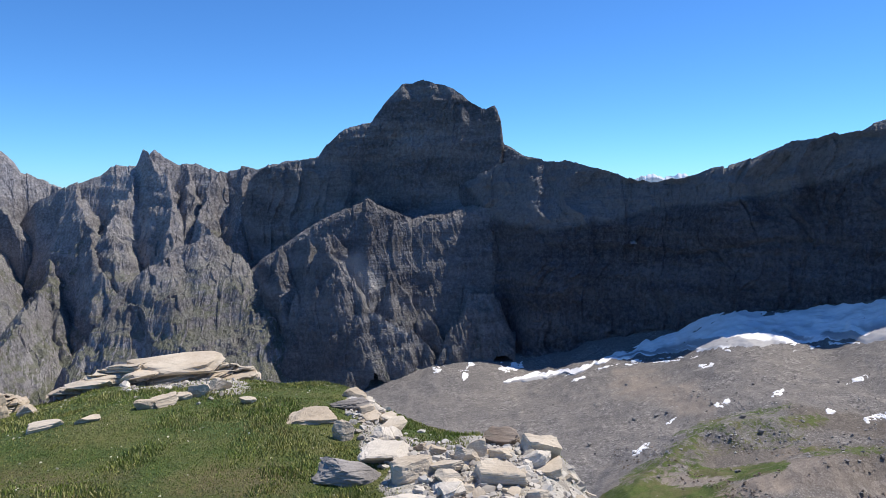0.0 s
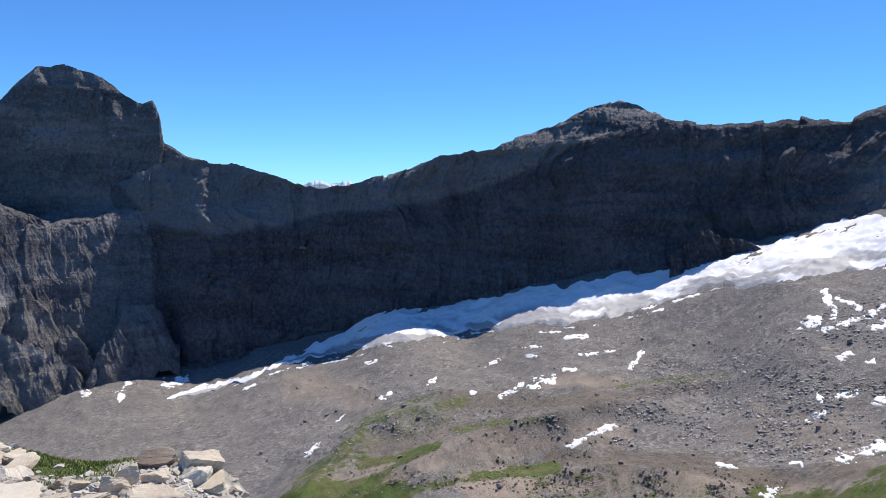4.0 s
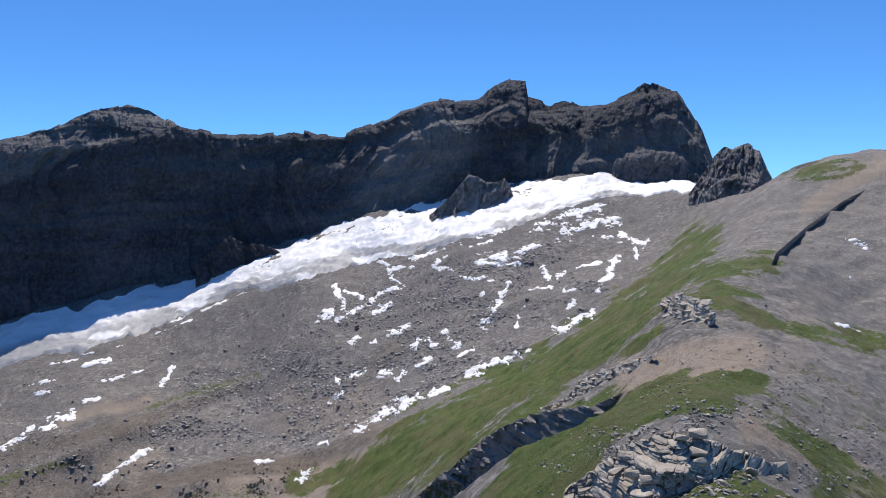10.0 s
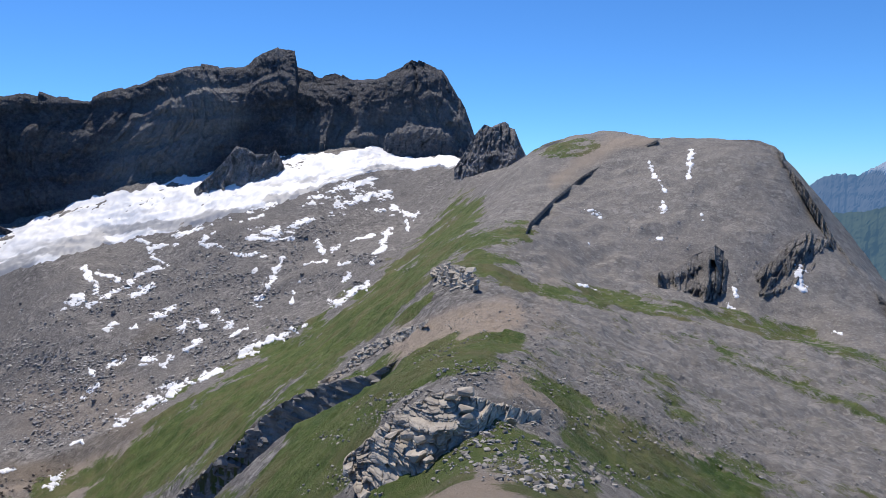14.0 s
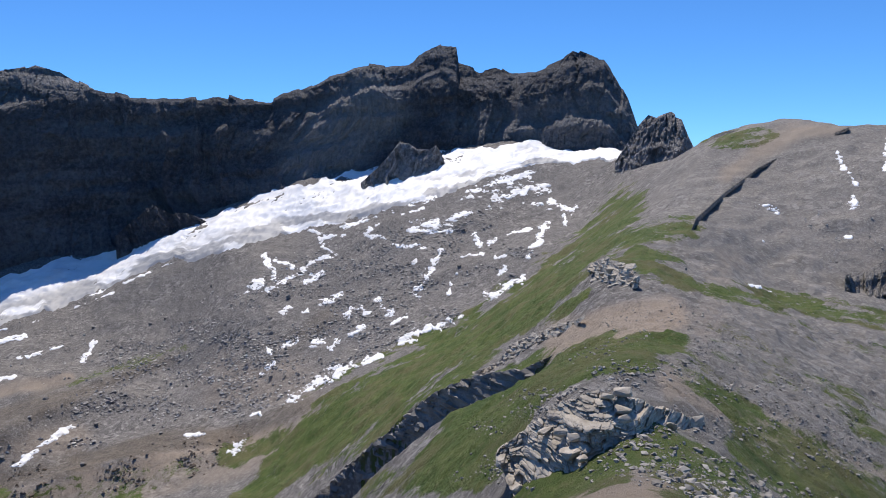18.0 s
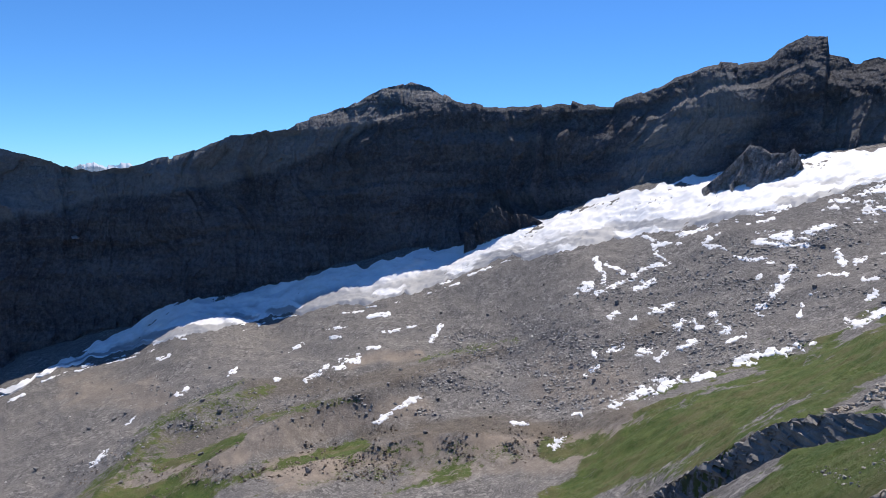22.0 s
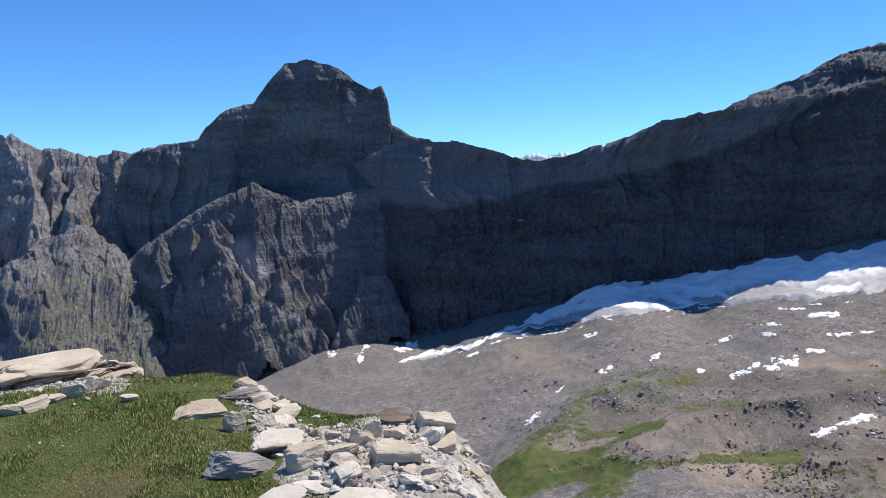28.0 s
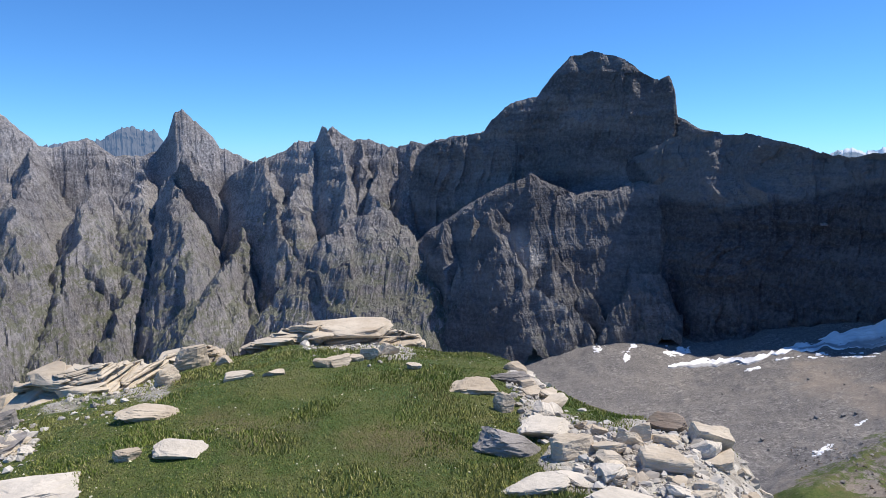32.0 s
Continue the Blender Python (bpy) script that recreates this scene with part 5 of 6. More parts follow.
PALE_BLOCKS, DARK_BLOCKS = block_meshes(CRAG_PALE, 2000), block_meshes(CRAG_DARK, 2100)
crag("layered_outcrop", CRAG_NEAR, PALE_BLOCKS, 0.55, 1.05, 410, "pale layered limestone outcrop on the grassy ridge", lean=1.0, dip=-10, gaps=0.86, away=(48, 45, 43, 43, 45, 50, 56, 60), bedded=0.42)
# The dark blocks carry this face's shade in their colour.
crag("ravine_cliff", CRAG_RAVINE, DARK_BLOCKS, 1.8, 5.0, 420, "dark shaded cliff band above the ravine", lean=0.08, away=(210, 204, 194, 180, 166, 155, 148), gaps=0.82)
crag("knob_outcrop", CRAG_KNOB, PALE_BLOCKS, 1.0, 2.0, 430, "pale broken rock knob on the ridge", lean=1.2)
crag("flank_outcrop", CRAG_FLANK, PALE_BLOCKS, 0.8, 1.3, 480, "line of pale rocks along the grassy flank", lean=1.2, gaps=0.4)

LEDGE_BLOCKS_PALE = block_meshes(STONE_PALE, 2200)
crag("ledge_outcrop", LEDGE_WEST, LEDGE_BLOCKS_PALE, 0.09, 0.5, 520, "weathered beige bedded limestone ledge in the turf", lean=0.7, gaps=0.5, bedded=0.09, away=(8.2, 7.7, 7.6, 7.9, 8.3, 8.6))
crag("ledge_outcrop", LEDGE_EAST, LEDGE_BLOCKS_PALE, 0.11, 0.6, 530, "tilted beige limestone ledge on the knoll rim", lean=0.6, gaps=0.5, bedded=0.11, away=(8.6, 8.2, 8.0, 8.2, 8.4, 8.6))


def far_crag(name, rows, seed, label, rough=0.3, stand=0.0):
    """A broken crag in the slope of the far mountain: steep risers between lit ledges."""
    rows = np.array(sorted(rows))
    r = LAND.reach(rows[:, 0], rows[:, 1] - rows[:, 2])
    r = np.polyval(np.polyfit(rows[:, 0] - rows[0, 0], r, 2), rows[:, 0] - rows[0, 0])
    tall = r * np.tan(np.radians(rows[:, 2]))
    big = float(tall.max())
    back = np.clip(LAND.reach(rows[:, 0], rows[:, 1]) - r, 0.8 * tall, 2.2 * tall)
    crest = [(b, d + k - stand, e) for (b, e, _), d, k in zip(rows, r, back)]
    foot = [(b, d - stand, e - w) for (b, e, w), d in zip(rows, r)]
    steps = [(0, 0), (0.35, 0.12), (0.5, 0.4), (0.8, 0.65), (1, 1)]
    ob = wall(name, crest, foot, SLAB_ROCK, 0.035, 90, steps, (0.5 * big, rough * big), (0.2 * big, 0.03 * big), seed, cleft=2.6, back=0.25, jag=0.10 * big, label=label, sink=0.2 * big)
    ob["category"] = "rock outcrop"


SLAB_ROCK = cliff_rock("slab_limestone", (0.15, 0.142, 0.135), (0.27, 0.255, 0.24), grain=3.0, speckle=0.7)
far_crag("step_outcrop", [(b, e, 0.5 * w) for b, e, w in CRAG_STEP], 440, "dark rock step across the scree slope", rough=0.3)
far_crag("cave_crag", CRAG_CAVE, 450, "dark broken crag with hollows in the slope")
far_crag("hollow_crag", CRAG_HOLLOW, 460, "dark overhanging crag with a deep hollow")
far_crag("edge_outcrop", CRAG_EDGE, 490, rough=0.5, label="stepped dark rocks along the mountain edge")

# the rocky rim of the near mountain's top
RIM = [(92.3, 2.5), (93.0, 3.05), (94.0, 3.33), (96.3, 3.24), (98.4, 3.5), (101.0, 3.44), (102.1, 3.33), (102.3, 2.94), (103.3, 2.86), (104.4, 2.78), (106.0, 3.14), (107.6, 3.15), (109.2, 3.0), (110.3, 2.55), (110.9, 1.98), (111.2, 1.14), (111.9, 0.57), (112.1, -0.12), (112.8, -0.96), (113.2, -2.34)]
rim_r = np.interp([q[0] for q in RIM], [92, 98, 105, 109, 113.4], [545, 545, 530, 505, 430])
crest_rocks = wall("crest_outcrop", [(b, r + 55, e) for (b, e), r in zip(RIM, rim_r)], [(b, r, e - 2.6) for (b, e), r in zip(RIM, rim_r)], SLAB_ROCK, 0.04, 40,
     [(0, 0), (0.35, 0.3), (0.8, 0.75), (1, 1)], (16, 2.0), (5, 0.8), 496, back=0.4, jag=0.8, label="grey rocky rim along the mountain top", sink=6, cleft=2.0)
crest_rocks["category"] = "rock outcrop"

# ---------------------------------------------------------------- large boulders of the basin
def boulders():
    pick = random.Random(31)
    n = 0
    while n < 90:
        b = pick.uniform(8, 78)
        e = pick.uniform(float(np.interp(b, [8, 30, 50, 62, 78], [-22, -24, -22, -17, -8])), float(np.interp(b, [8, 30, 50, 62, 78], [-16.5, -12.6, -8, -6, -4])))
        r = float(LAND.reach(b, e))
        if r < 260:
            continue
        x, y = plan(b, r)
        z = float(ground_height(np.array([b]), np.array([r]))[0])
        size = pick.choice((2.2, 2.6, 3.0, 3.4, 4.2, 5.5))
        ob = new("boulder", pick.choice(DARK_BLOCKS))
        ob.matrix_world = pose(x, y, z + 0.22 * size, pick.gauss(0, 15), pick.gauss(0, 15), pick.uniform(0, 360)) @ Matrix.Diagonal((size * pick.uniform(0.8, 1.3), size, size * pick.uniform(0.6, 0.9), 1))
        tagged(ob, "large dark grey boulder lying on the scree", "boulder", "large boulders in the basin")
        n += 1


boulders()


# ---------------------------------------------------------------- rocks on the knoll
def cube_shell(n):
    """Places on a cube of half size 1, n cells to an edge, and its faces."""
    t = np.linspace(-1, 1, n + 1)
    u, v = np.meshgrid(t, t, indexing="ij")
    one = np.ones_like(u)
    sides = [(u, v, one), (v, u, -one), (one, u, v), (-one, v, u), (v, one, u), (u, -one, v)]
    verts = np.concatenate([np.stack(q, -1).reshape(-1, 3) for q in sides])
    faces = np.concatenate([grid_faces(n + 1, n + 1) + k * (n + 1) ** 2 for k in range(6)])
    keys, inverse = np.unique(np.round(verts, 5), axis=0, return_inverse=True)
    return keys, inverse.ravel()[faces]


SHELL_V, SHELL_F = cube_shell(13)


def rock_mesh(name, size, seed, kind, material):
    """A broken block of bedded stone: a blunt box cut by cleavage planes, its beds grooved, its faces chipped."""
    pick = np.random.default_rng(seed)
    p = SHELL_V.copy()
    blunt = {2: 3.6, 3: 9.0}.get(kind, 7.0)
    p = p / ((np.abs(p) ** blunt).sum(1) ** (1 / blunt))[:, None]
    p[:, 0] += pick.normal(0, 0.16) * p[:, 2] + pick.normal(0, 0.12) * p[:, 1]
    p[:, 1] += pick.normal(0, 0.16) * p[:, 2]
    p *= 1 + 0.10 * fbm(p[:, 0] * 0.8 + seed, p[:, 1] * 0.8, p[:, 2] * 0.8, 2, seed)[:, None]
    for _ in range({2: 3, 3: 12}.get(kind, 9)):
        n = pick.normal(0, 1, 3) * (1, 1, 0.55)
        n /= np.linalg.norm(n)
        over = np.maximum(p @ n - pick.uniform(0.6, 1.0), 0)
        p -= over[:, None] * n[None]
    beds = {0: 4.0, 4: 5.0, 3: 3.0}.get(kind, 2.2)
    q = p[:, 2] * beds + 0.35 * fbm(p[:, 0] * 1.2, p[:, 1] * 1.2, 5, 2, seed + 3) + pick.uniform(0, 1)
    k = np.floor(q).astype(np.int64)
    step = 0.05 * lattice(k, k * 0, k * 0, seed + 4) - 0.04 * np.abs(2 * (q - k) - 1) ** 4
    p[:, :2] *= (1 + (0.25 if kind == 2 else 1.0) * step)[:, None]
    p += p * (0.045 * fbm(p[:, 0] * 4, p[:, 1] * 4, p[:, 2] * 6, 3, seed + 6, 0.65) + (0.05 if kind == 3 else 0.02) * facets(p[:, 0] * 3, p[:, 1] * 3 + 2 * p[:, 2], seed + 7, 1.2))[:, None]
    p *= np.array(size) / 2
    ob = mesh_from(name, p, SHELL_F, material, False)
    me = ob.data
    bpy.data.objects.remove(ob)
    return me


KINDS = {0: (STONE_PALE, "rock", "weathered beige limestone block on the grassy knoll"), 1: (STONE_PALE, "rock", "angular pale limestone block lying on turf"),
         2: (STONE_WHITE, "rock", "flat smooth whitish limestone slab in the turf"), 3: (STONE_GREY, "rock", "dark grey cracked schist boulder in the turf"),
         4: (STONE_BROWN, "rock", "brown layered slab of rock on the knoll edge")}
for k, (b, e, w, h, kind) in enumerate(ROCKS_LEDGE + ROCKS_TURF + ROCKS_EDGE):
    r = min(float(LAND.reach(b, e)), 9.2)
    width, height = r * math.radians(w), r * math.radians(h)
    if kind in (1, 3):
        height *= 0.85 if kind == 1 else 0.6
    if kind == 2:
        height, deep = height * 0.45, max(width * 0.7, height * 1.6)
    else:
        deep = max(0.75 * width, 0.5 * height)
    deep = min(deep, width * 1.6)
    material, category, label = KINDS[kind]
    ob = new("rock", rock_mesh("rock", (width * 1.12, deep, height * 1.12), 900 + k, kind, material))
    rc = r + deep * 0.35
    x, y = plan(b, rc)
    z = float(ground_height(np.array([b]), np.array([r]))[0])
    turn = random.Random(k).uniform(-14, 14)
    ob.matrix_world = pose(x, y, z + height * 0.27, random.Random(k + 50).uniform(-8, 8), random.Random(k + 90).uniform(-10, 10), -b + turn)
    tagged(ob, label, category, "rocks on the knoll")

# ---------------------------------------------------------------- loose stones
ICO = (1 + 5 ** 0.5) / 2
ICO_V = np.array([(-1, ICO, 0), (1, ICO, 0), (-1, -ICO, 0), (1, -ICO, 0), (0, -1, ICO), (0, 1, ICO), (0, -1, -ICO), (0, 1, -ICO), (ICO, 0, -1), (ICO, 0, 1), (-ICO, 0, -1), (-ICO, 0, 1)]) / 1.9
ICO_F = np.array([(0, 11, 5), (0, 5, 1), (0, 1, 7), (0, 7, 10), (0, 10, 11), (1, 5, 9), (5, 11, 4), (11, 10, 2), (10, 7, 6), (7, 1, 8), (3, 9, 4), (3, 4, 2), (3, 2, 6), (3, 6, 8), (3, 8, 9), (4, 9, 5), (2, 4, 11), (6, 2, 10), (8, 6, 7), (9, 8, 1)])


OCT_V = np.array([(1, 0, 0), (-1, 0, 0), (0, 1, 0), (0, -1, 0), (0, 0, 1), (0, 0, -1)], float)
OCT_F = np.array([(0, 2, 4), (2, 1, 4), (1, 3, 4), (3, 0, 4), (2, 0, 5), (1, 2, 5), (3, 1, 5), (0, 3, 5)])


def stones(name, b, e, size, material, label, seed, flat=0.7, least=25.0, most=1e9):
    """Many loose angular stones lying on the land, as one mesh."""
    rng = np.random.default_rng(seed)
    r = LAND.reach(b, e)
    keep = (r > least) & (r < most)
    b, r, s = b[keep], r[keep], size[keep]
    n = len(b)
    x, y = plan(b, r)
    z = ground_height(b, r)
    corner, tri = (OCT_V, OCT_F) if least > 100 else (ICO_V, ICO_F)
    v = corner[None] * rng.uniform(0.62, 1.2, (n, len(corner), 1)) * rng.uniform(0.6, 1.2, (n, 1, 3)) + rng.normal(0, 0.15, (n, len(corner), 3))
    v[:, :, 2] *= flat
    a = rng.uniform(0, 6.28, n)
    vx = v[:, :, 0] * np.cos(a)[:, None] - v[:, :, 1] * np.sin(a)[:, None]
    vy = v[:, :, 0] * np.sin(a)[:, None] + v[:, :, 1] * np.cos(a)[:, None]
    half = np.asarray(s)[:, None] * 0.5
    verts = np.stack([x[:, None] + vx * half, y[:, None] + vy * half, z[:, None] + (v[:, :, 2] + 0.25) * half], -1).reshape(-1, 3)
    faces = (tri[None] + len(corner) * np.arange(n)[:, None, None]).reshape(-1, 3)
    return tagged(mesh_from(name, verts, faces, material, False), label, "stones", kind="stuff")


def scree_stone(name, tones):
    n = Nodes(name, 0.9, 0.2)
    t = n.node("ShaderNodeNewGeometry").outputs["Random Per Island"]
    col = n.mix(n.ramp(t, 0.0, 0.5), tones[0], tones[1])
    col = n.mix(n.ramp(t, 0.6, 1.0), col, tones[2])
    return n.finish(n.mix(n.math("MULTIPLY", n.noise(2.0, 5, 0.7), 0.4), col, tones[0]))


SCREE_STONE = scree_stone("scree_blocks", ((0.20, 0.19, 0.182), (0.36, 0.34, 0.325), (0.58, 0.55, 0.51)))
BROWN_STONE = scree_stone("brown_blocks", ((0.11, 0.085, 0.065), (0.22, 0.18, 0.145), (0.38, 0.33, 0.28)))
PEBBLE = scree_stone("pale_rubble", ((0.30, 0.27, 0.23), (0.48, 0.45, 0.40), (0.62, 0.59, 0.53)))
RIDGE_STONE = scree_stone("ridge_stones", ((0.20, 0.185, 0.165), (0.33, 0.31, 0.28), (0.46, 0.43, 0.39)))
rng = np.random.default_rng(5)


def field(n, b0, b1, lower, upper, small, large, power=3.0):
    """Bearings, sights and sizes of scattered stones; lower and upper are tables of the sight over the bearing."""
    b = rng.uniform(b0, b1, n)
    lo = np.interp(b, [p[0] for p in lower], [p[1] for p in lower])
    hi = np.interp(b, [p[0] for p in upper], [p[1] for p in upper])
    e = rng.uniform(lo, hi)
    rim = np.minimum(np.minimum((b - b0) / 9, (b1 - b) / 9), np.minimum((e - lo) / 2.0, (hi - e) / 2.0))
    keep = rng.uniform(-0.5, 0.7, n) < fbm(b / 3.0, e / 1.3, 0, 4, 701) - 0.9 * smooth(1.0, 0.0, rim)
    b, e, n = b[keep], e[keep], int(keep.sum())
    return b, e, small + (large - small) * rng.uniform(0, 1, n) ** power


stones("scree_blocks", *field(64000, 42, 82, [(42, -20), (54, -20.5), (62, -17), (70, -14), (80, -7.5)], [(42, -14), (50, -11), (58, -6), (66, -3.5), (74, -3), (82, -3)], 0.6, 4.4, 5), SCREE_STONE, "grey boulder field with many broken blocks", 61, flat=0.5, least=250)
stones("scattered_boulders", *field(20000, 6, 60, [(6, -22), (30, -22), (60, -17)], [(6, -16.5), (30, -12.6), (50, -7.5), (60, -6)], 0.4, 4.0, 6), SCREE_STONE, "scattered dark boulders on the scree", 62, least=250)
stones("rim_blocks", *field(17000, 14, 58, [(14, -25.5), (20, -25.5), (40, -25.5), (58, -23)], [(14, -21), (22, -19.5), (34, -19), (48, -19.2), (58, -18.6)], 0.45, 3.6, 5), BROWN_STONE, "broken brown blocks on the moraine rim", 63, least=200)
stones("ridge_stones", *field(30000, 72, 121, [(74, -25), (86, -26), (100, -25), (120, -22)], [(74, -15), (88, -10), (100, -9.5), (120, -12)], 0.09, 0.6, 5), RIDGE_STONE, "pale stones scattered over the ridge slopes", 64)
stones("peak_blocks", *field(3500, 91, 117, [(91, -8), (104, -8.5), (117, -11)], [(91, 0.5), (98, 2.8), (108, 2.4), (112, -1.5), (117, -8)], 0.3, 1.5, 4), SCREE_STONE, "loose grey blocks on the slab slope", 65, least=200)


def rubble():
    n = 4200
    pick = rng.integers(0, len(GRAVEL), n)
    g = np.array(GRAVEL)[pick]
    t = rng.uniform(0, 1, n)
    b = g[:, 0] + t * (g[:, 2] - g[:, 0]) + g[:, 4] * rng.normal(0, 0.6, n)
    e = g[:, 1] + t * (g[:, 3] - g[:, 1]) + g[:, 4] * rng.normal(0, 0.6, n)
    stones("rubble", b, e, 0.012 + 0.075 * rng.uniform(0, 1, n) ** 4, PEBBLE, "pale limestone rubble between the rocks", 66, least=2.0, most=12.0)


rubble()


def broken_stones():
    """Middle-sized angular stones between the large rocks, each a thing of its own."""
    pick = random.Random(12)
    meshes = [rock_mesh("stone", (1, 0.8, 0.5), 1500 + k, 1, STONE_PALE if k < 5 else STONE_WHITE) for k in range(8)]
    for _ in range(150):
        b0, e0, b1, e1, w, _k = pick.choice(GRAVEL)
        t = pick.random()
        b = b0 + t * (b1 - b0) + w * pick.gauss(0, 0.5)
        e = e0 + t * (e1 - e0) + w * pick.gauss(0, 0.45)
        r = float(LAND.reach(b, e))
        if r > 14:
            continue
        x, y = plan(b, r)
        z = float(ground_height(np.array([b]), np.array([r]))[0])
        size = pick.choice((0.06, 0.08, 0.10, 0.14, 0.2))
        ob = new("stone", meshes[pick.randrange(8)])
        ob.matrix_world = pose(x, y, z + 0.12 * size, pick.gauss(0, 14), pick.gauss(0, 14), pick.uniform(0, 360)) @ Matrix.Diagonal((size * pick.uniform(0.8, 1.3), size, size * pick.uniform(0.6, 1.2), 1))
        tagged(ob, "small broken pale limestone piece among the rocks", "stone", "broken stones on the knoll")


broken_stones()


# ---------------------------------------------------------------- grass
def grass_material():
    n = Nodes("grass_blades", 0.6, 0.25)
    t = n.node("ShaderNodeNewGeometry").outputs["Random Per Island"]
    patch = n.noise(1.1, 5, 0.65)
    col = n.mix(n.ramp(patch, 0.36, 0.62), (0.16, 0.22, 0.038), (0.26, 0.27, 0.075))
    col = n.mix(n.ramp(t, 0.55, 0.95), col, (0.42, 0.39, 0.17))
    col = n.mix(n.math("MULTIPLY", n.ramp(n.noise(0.55, 5, 0.7, (1, 1, 1), 4.0), 0.56, 0.72), 0.7), col, (0.32, 0.24, 0.12))
    n.shader.inputs["Transmission Weight"].default_value = 0.0
    return n.finish(col)


def grass():
    n = 360000
    b = rng.uniform(-60, 20, n)
    r = 2.6 + 9.6 * rng.uniform(0, 1, n) ** 1.15
    x, y = plan(b, r)
    z = ground_height(b, r)
    e = np.degrees(np.arctan2(z - 1.6, r))
    bald = strokes(GRAVEL, b, e, x, y, 0.7)
    keep = rng.uniform(0, 1, n) > bald * 1.05
    b, r, x, y, z = b[keep], r[keep], x[keep], y[keep], z[keep]
    n = len(b)
    tuft = smooth(-0.5, 0.8, fbm(x / 0.35, y / 0.35, 0, 3, 91))
    high = (0.013 + 0.02 * tuft ** 2) * rng.uniform(0.6, 1.4, n)
    wide = 0.0028 + 0.0006 * r
    a = rng.uniform(0, 6.28, n)
    lean = rng.uniform(0.1, 0.7, n) * high
    d = rng.uniform(0, 6.28, n)
    base = np.stack([x, y, z - 0.006], -1)
    side = np.stack([np.cos(a) * wide, np.sin(a) * wide, 0 * a], -1)
    tip = base + np.stack([np.cos(d) * lean, np.sin(d) * lean, high], -1)
    verts = np.stack([base - side, base + side, tip], 1).reshape(-1, 3)
    faces = np.arange(3 * n).reshape(-1, 3)
    tagged(mesh_from("grass", verts, faces, grass_material(), False), "short alpine grass with yellowish tufts", "grass", kind="stuff")


grass()


def flowers():
    n = 420
    b = rng.uniform(-48, 8, n)
    r = 3 + 7 * rng.uniform(0, 1, n)
    z = ground_height(b, r)
    e = np.degrees(np.arctan2(z - 1.6, r))
    stones("flowers", b, e, 0.010 + 0.012 * rng.uniform(0, 1, n), BLOSSOM, "tiny pale flowers in the turf", 67, least=2.0, most=12.0)


petal = Nodes("pale_petals", 0.7, 0.2)
BLOSSOM = petal.finish(petal.mix(petal.noise(3.0), (0.72, 0.70, 0.58), (0.62, 0.58, 0.35)))
flowers()


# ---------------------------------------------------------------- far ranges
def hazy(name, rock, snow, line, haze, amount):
    """A far range; a bluish glow in its material stands in for kilometres of hazy air."""
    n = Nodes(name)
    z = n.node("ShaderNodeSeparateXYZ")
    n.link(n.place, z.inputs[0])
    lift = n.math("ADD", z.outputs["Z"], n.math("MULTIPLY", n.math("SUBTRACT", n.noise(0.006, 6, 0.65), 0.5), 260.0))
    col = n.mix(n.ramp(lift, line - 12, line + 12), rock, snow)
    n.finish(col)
    # painted haze: this glow is laid evenly over rock and snow
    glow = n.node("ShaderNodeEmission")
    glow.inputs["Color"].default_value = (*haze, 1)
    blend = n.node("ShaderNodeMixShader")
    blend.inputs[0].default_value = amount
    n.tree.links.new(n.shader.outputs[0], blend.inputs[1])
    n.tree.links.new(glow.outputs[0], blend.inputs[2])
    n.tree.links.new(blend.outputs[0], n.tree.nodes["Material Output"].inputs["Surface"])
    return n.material


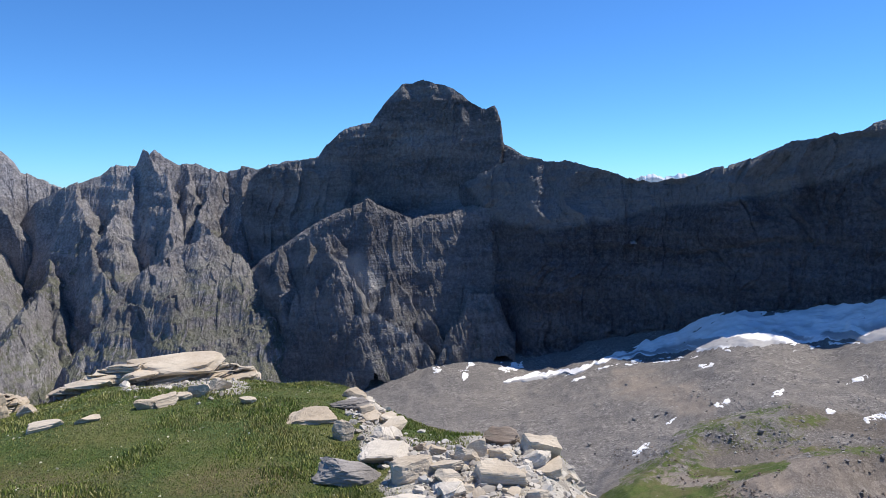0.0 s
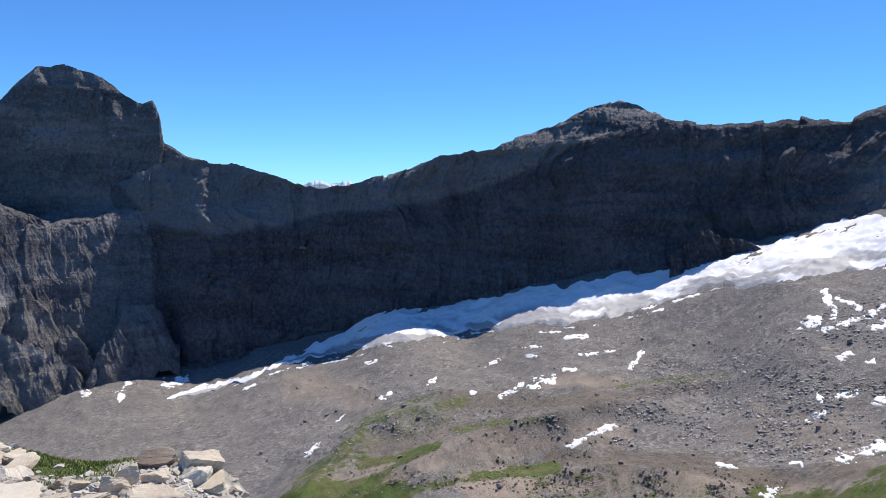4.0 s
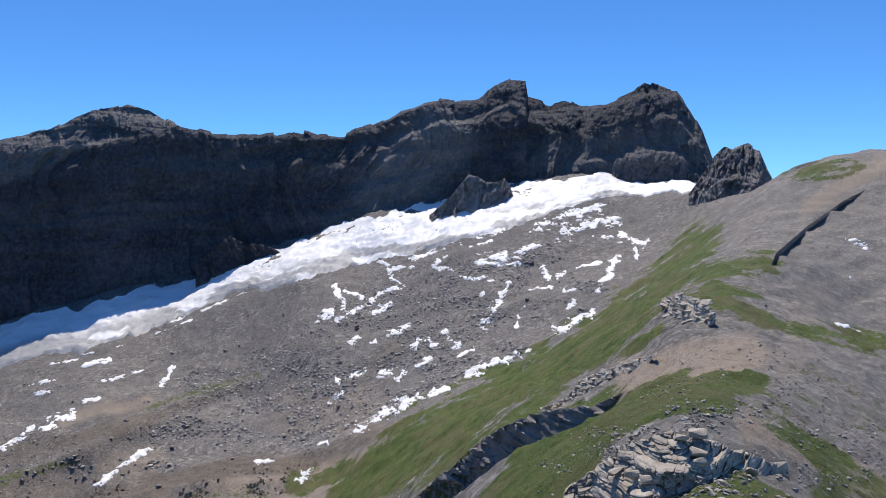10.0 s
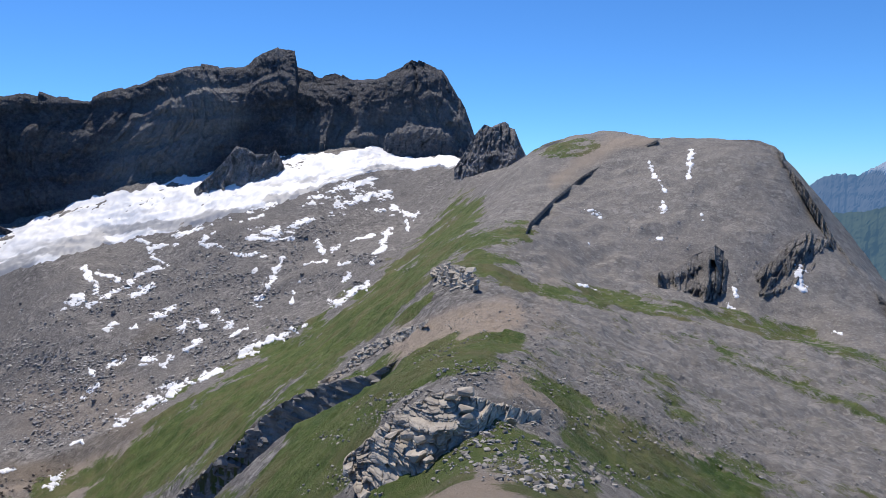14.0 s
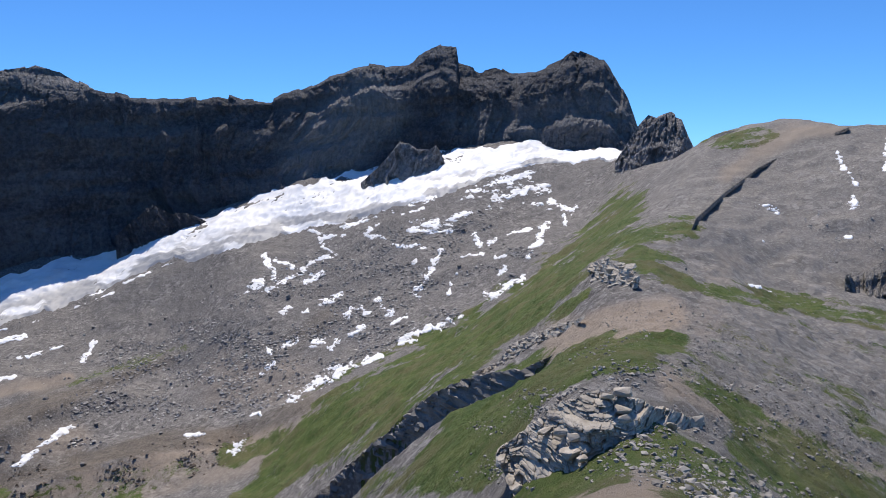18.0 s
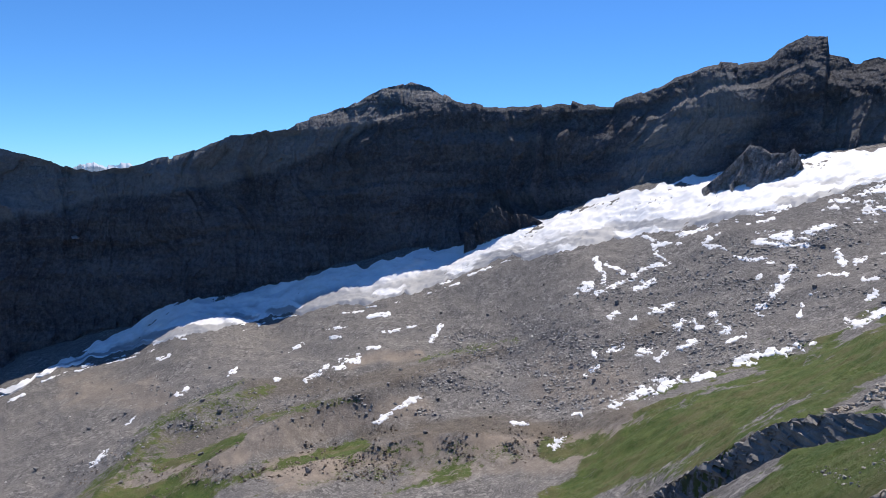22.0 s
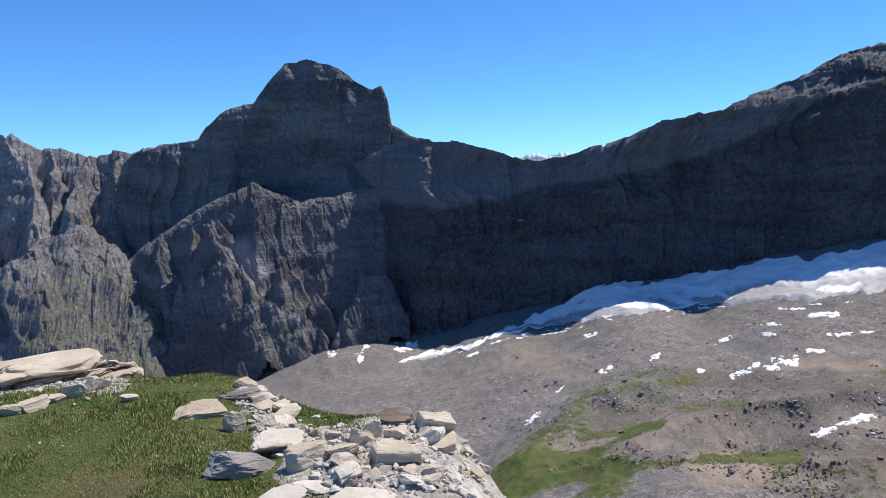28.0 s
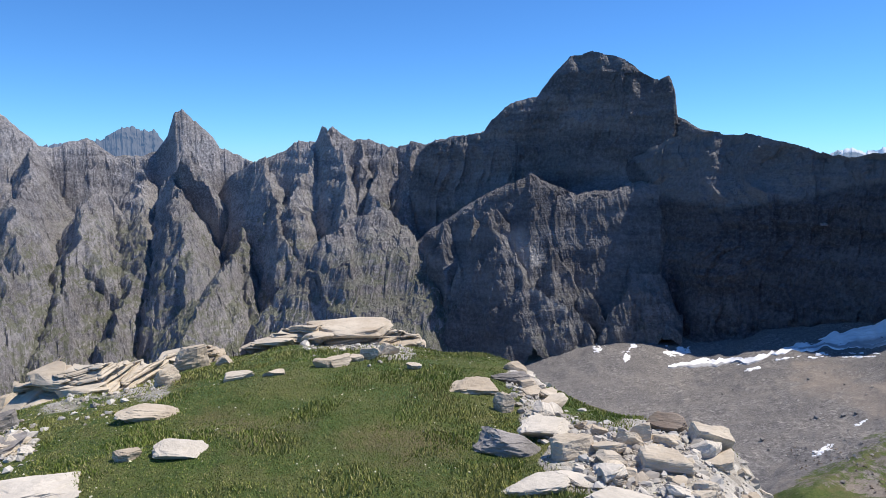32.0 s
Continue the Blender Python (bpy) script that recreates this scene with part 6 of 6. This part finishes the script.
FAR_SNOW = hazy("far_snow_range", (0.16, 0.17, 0.20), (0.85, 0.86, 0.88), 55, (0.30, 0.48, 0.75), 0.35)
FAR_BLUE_HAZE = hazy("far_blue_haze_range", (0.13, 0.13, 0.14), (0.75, 0.77, 0.8), 62, (0.12, 0.24, 0.46), 0.66)
FAR_GREEN = hazy("far_green_slopes", (0.07, 0.095, 0.045), (0.2, 0.2, 0.19), 40, (0.10, 0.20, 0.33), 0.55)
FAR_GREY = hazy("far_grey_range", (0.16, 0.155, 0.15), (0.2, 0.2, 0.2), 900, (0.13, 0.24, 0.45), 0.45)
wall("snowy_range", [(12, 4700, 0.0), (14.6, 4700, 0.3), (15.3, 4700, 0.6), (16.7, 4700, 1.1), (17.7, 4700, 0.75), (19, 4700, 1.0), (21, 4700, 0.4), (24, 4700, 0)],
     [(12, 4300, -3), (24, 4300, -3)], FAR_SNOW, 0.08, 40, [(0, 0), (1, 1)], (120, 30), (60, 8), 500, label="distant snow-covered mountain range", jag=14)
wall("far_right_range", [(109, 4500, -0.9), (112.7, 4500, -0.2), (114, 4500, 0.4), (116.1, 4500, 0.6), (117.6, 4500, 1.4), (118.4, 4500, 1.1), (121, 4500, 0.5), (126, 4500, 0)],
     [(109, 3900, -9), (126, 3900, -9)], FAR_BLUE_HAZE, 0.1, 60, [(0, 0), (1, 1)], (160, 40), (80, 10), 510, label="distant mountain in painted blue haze, with snow fields", jag=14)
wall("far_right_slope", [(109, 3600, -2.5), (113.4, 3600, -2.4), (115.6, 3600, -2.3), (118.5, 3600, -1.6), (122, 3600, -1), (126, 3600, -1)],
     [(109, 2900, -14), (126, 2900, -14)], FAR_GREEN, 0.12, 60, [(0, 0), (1, 1)], (170, 35), (90, 6), 520, label="distant green valley slopes", jag=8)
wall("far_left_range", [(-46, 4300, 0.8), (-44.1, 4300, 1.2), (-42.6, 4300, 1.4), (-41.2, 4300, 1.65), (-40.2, 4300, 1.7), (-38.7, 4300, 2.6), (-37.9, 4300, 2.8), (-36.9, 4300, 2.35), (-36.4, 4300, 2.5), (-35.8, 4300, 1.7), (-33, 4300, 0.5), (-27, 4300, -0.3)],
     [(-46, 3900, -4), (-27, 3900, -4)], FAR_GREY, 0.08, 40, [(0, 0), (1, 1)], (110, 35), (60, 8), 530, label="distant hazy grey peaks", jag=16)
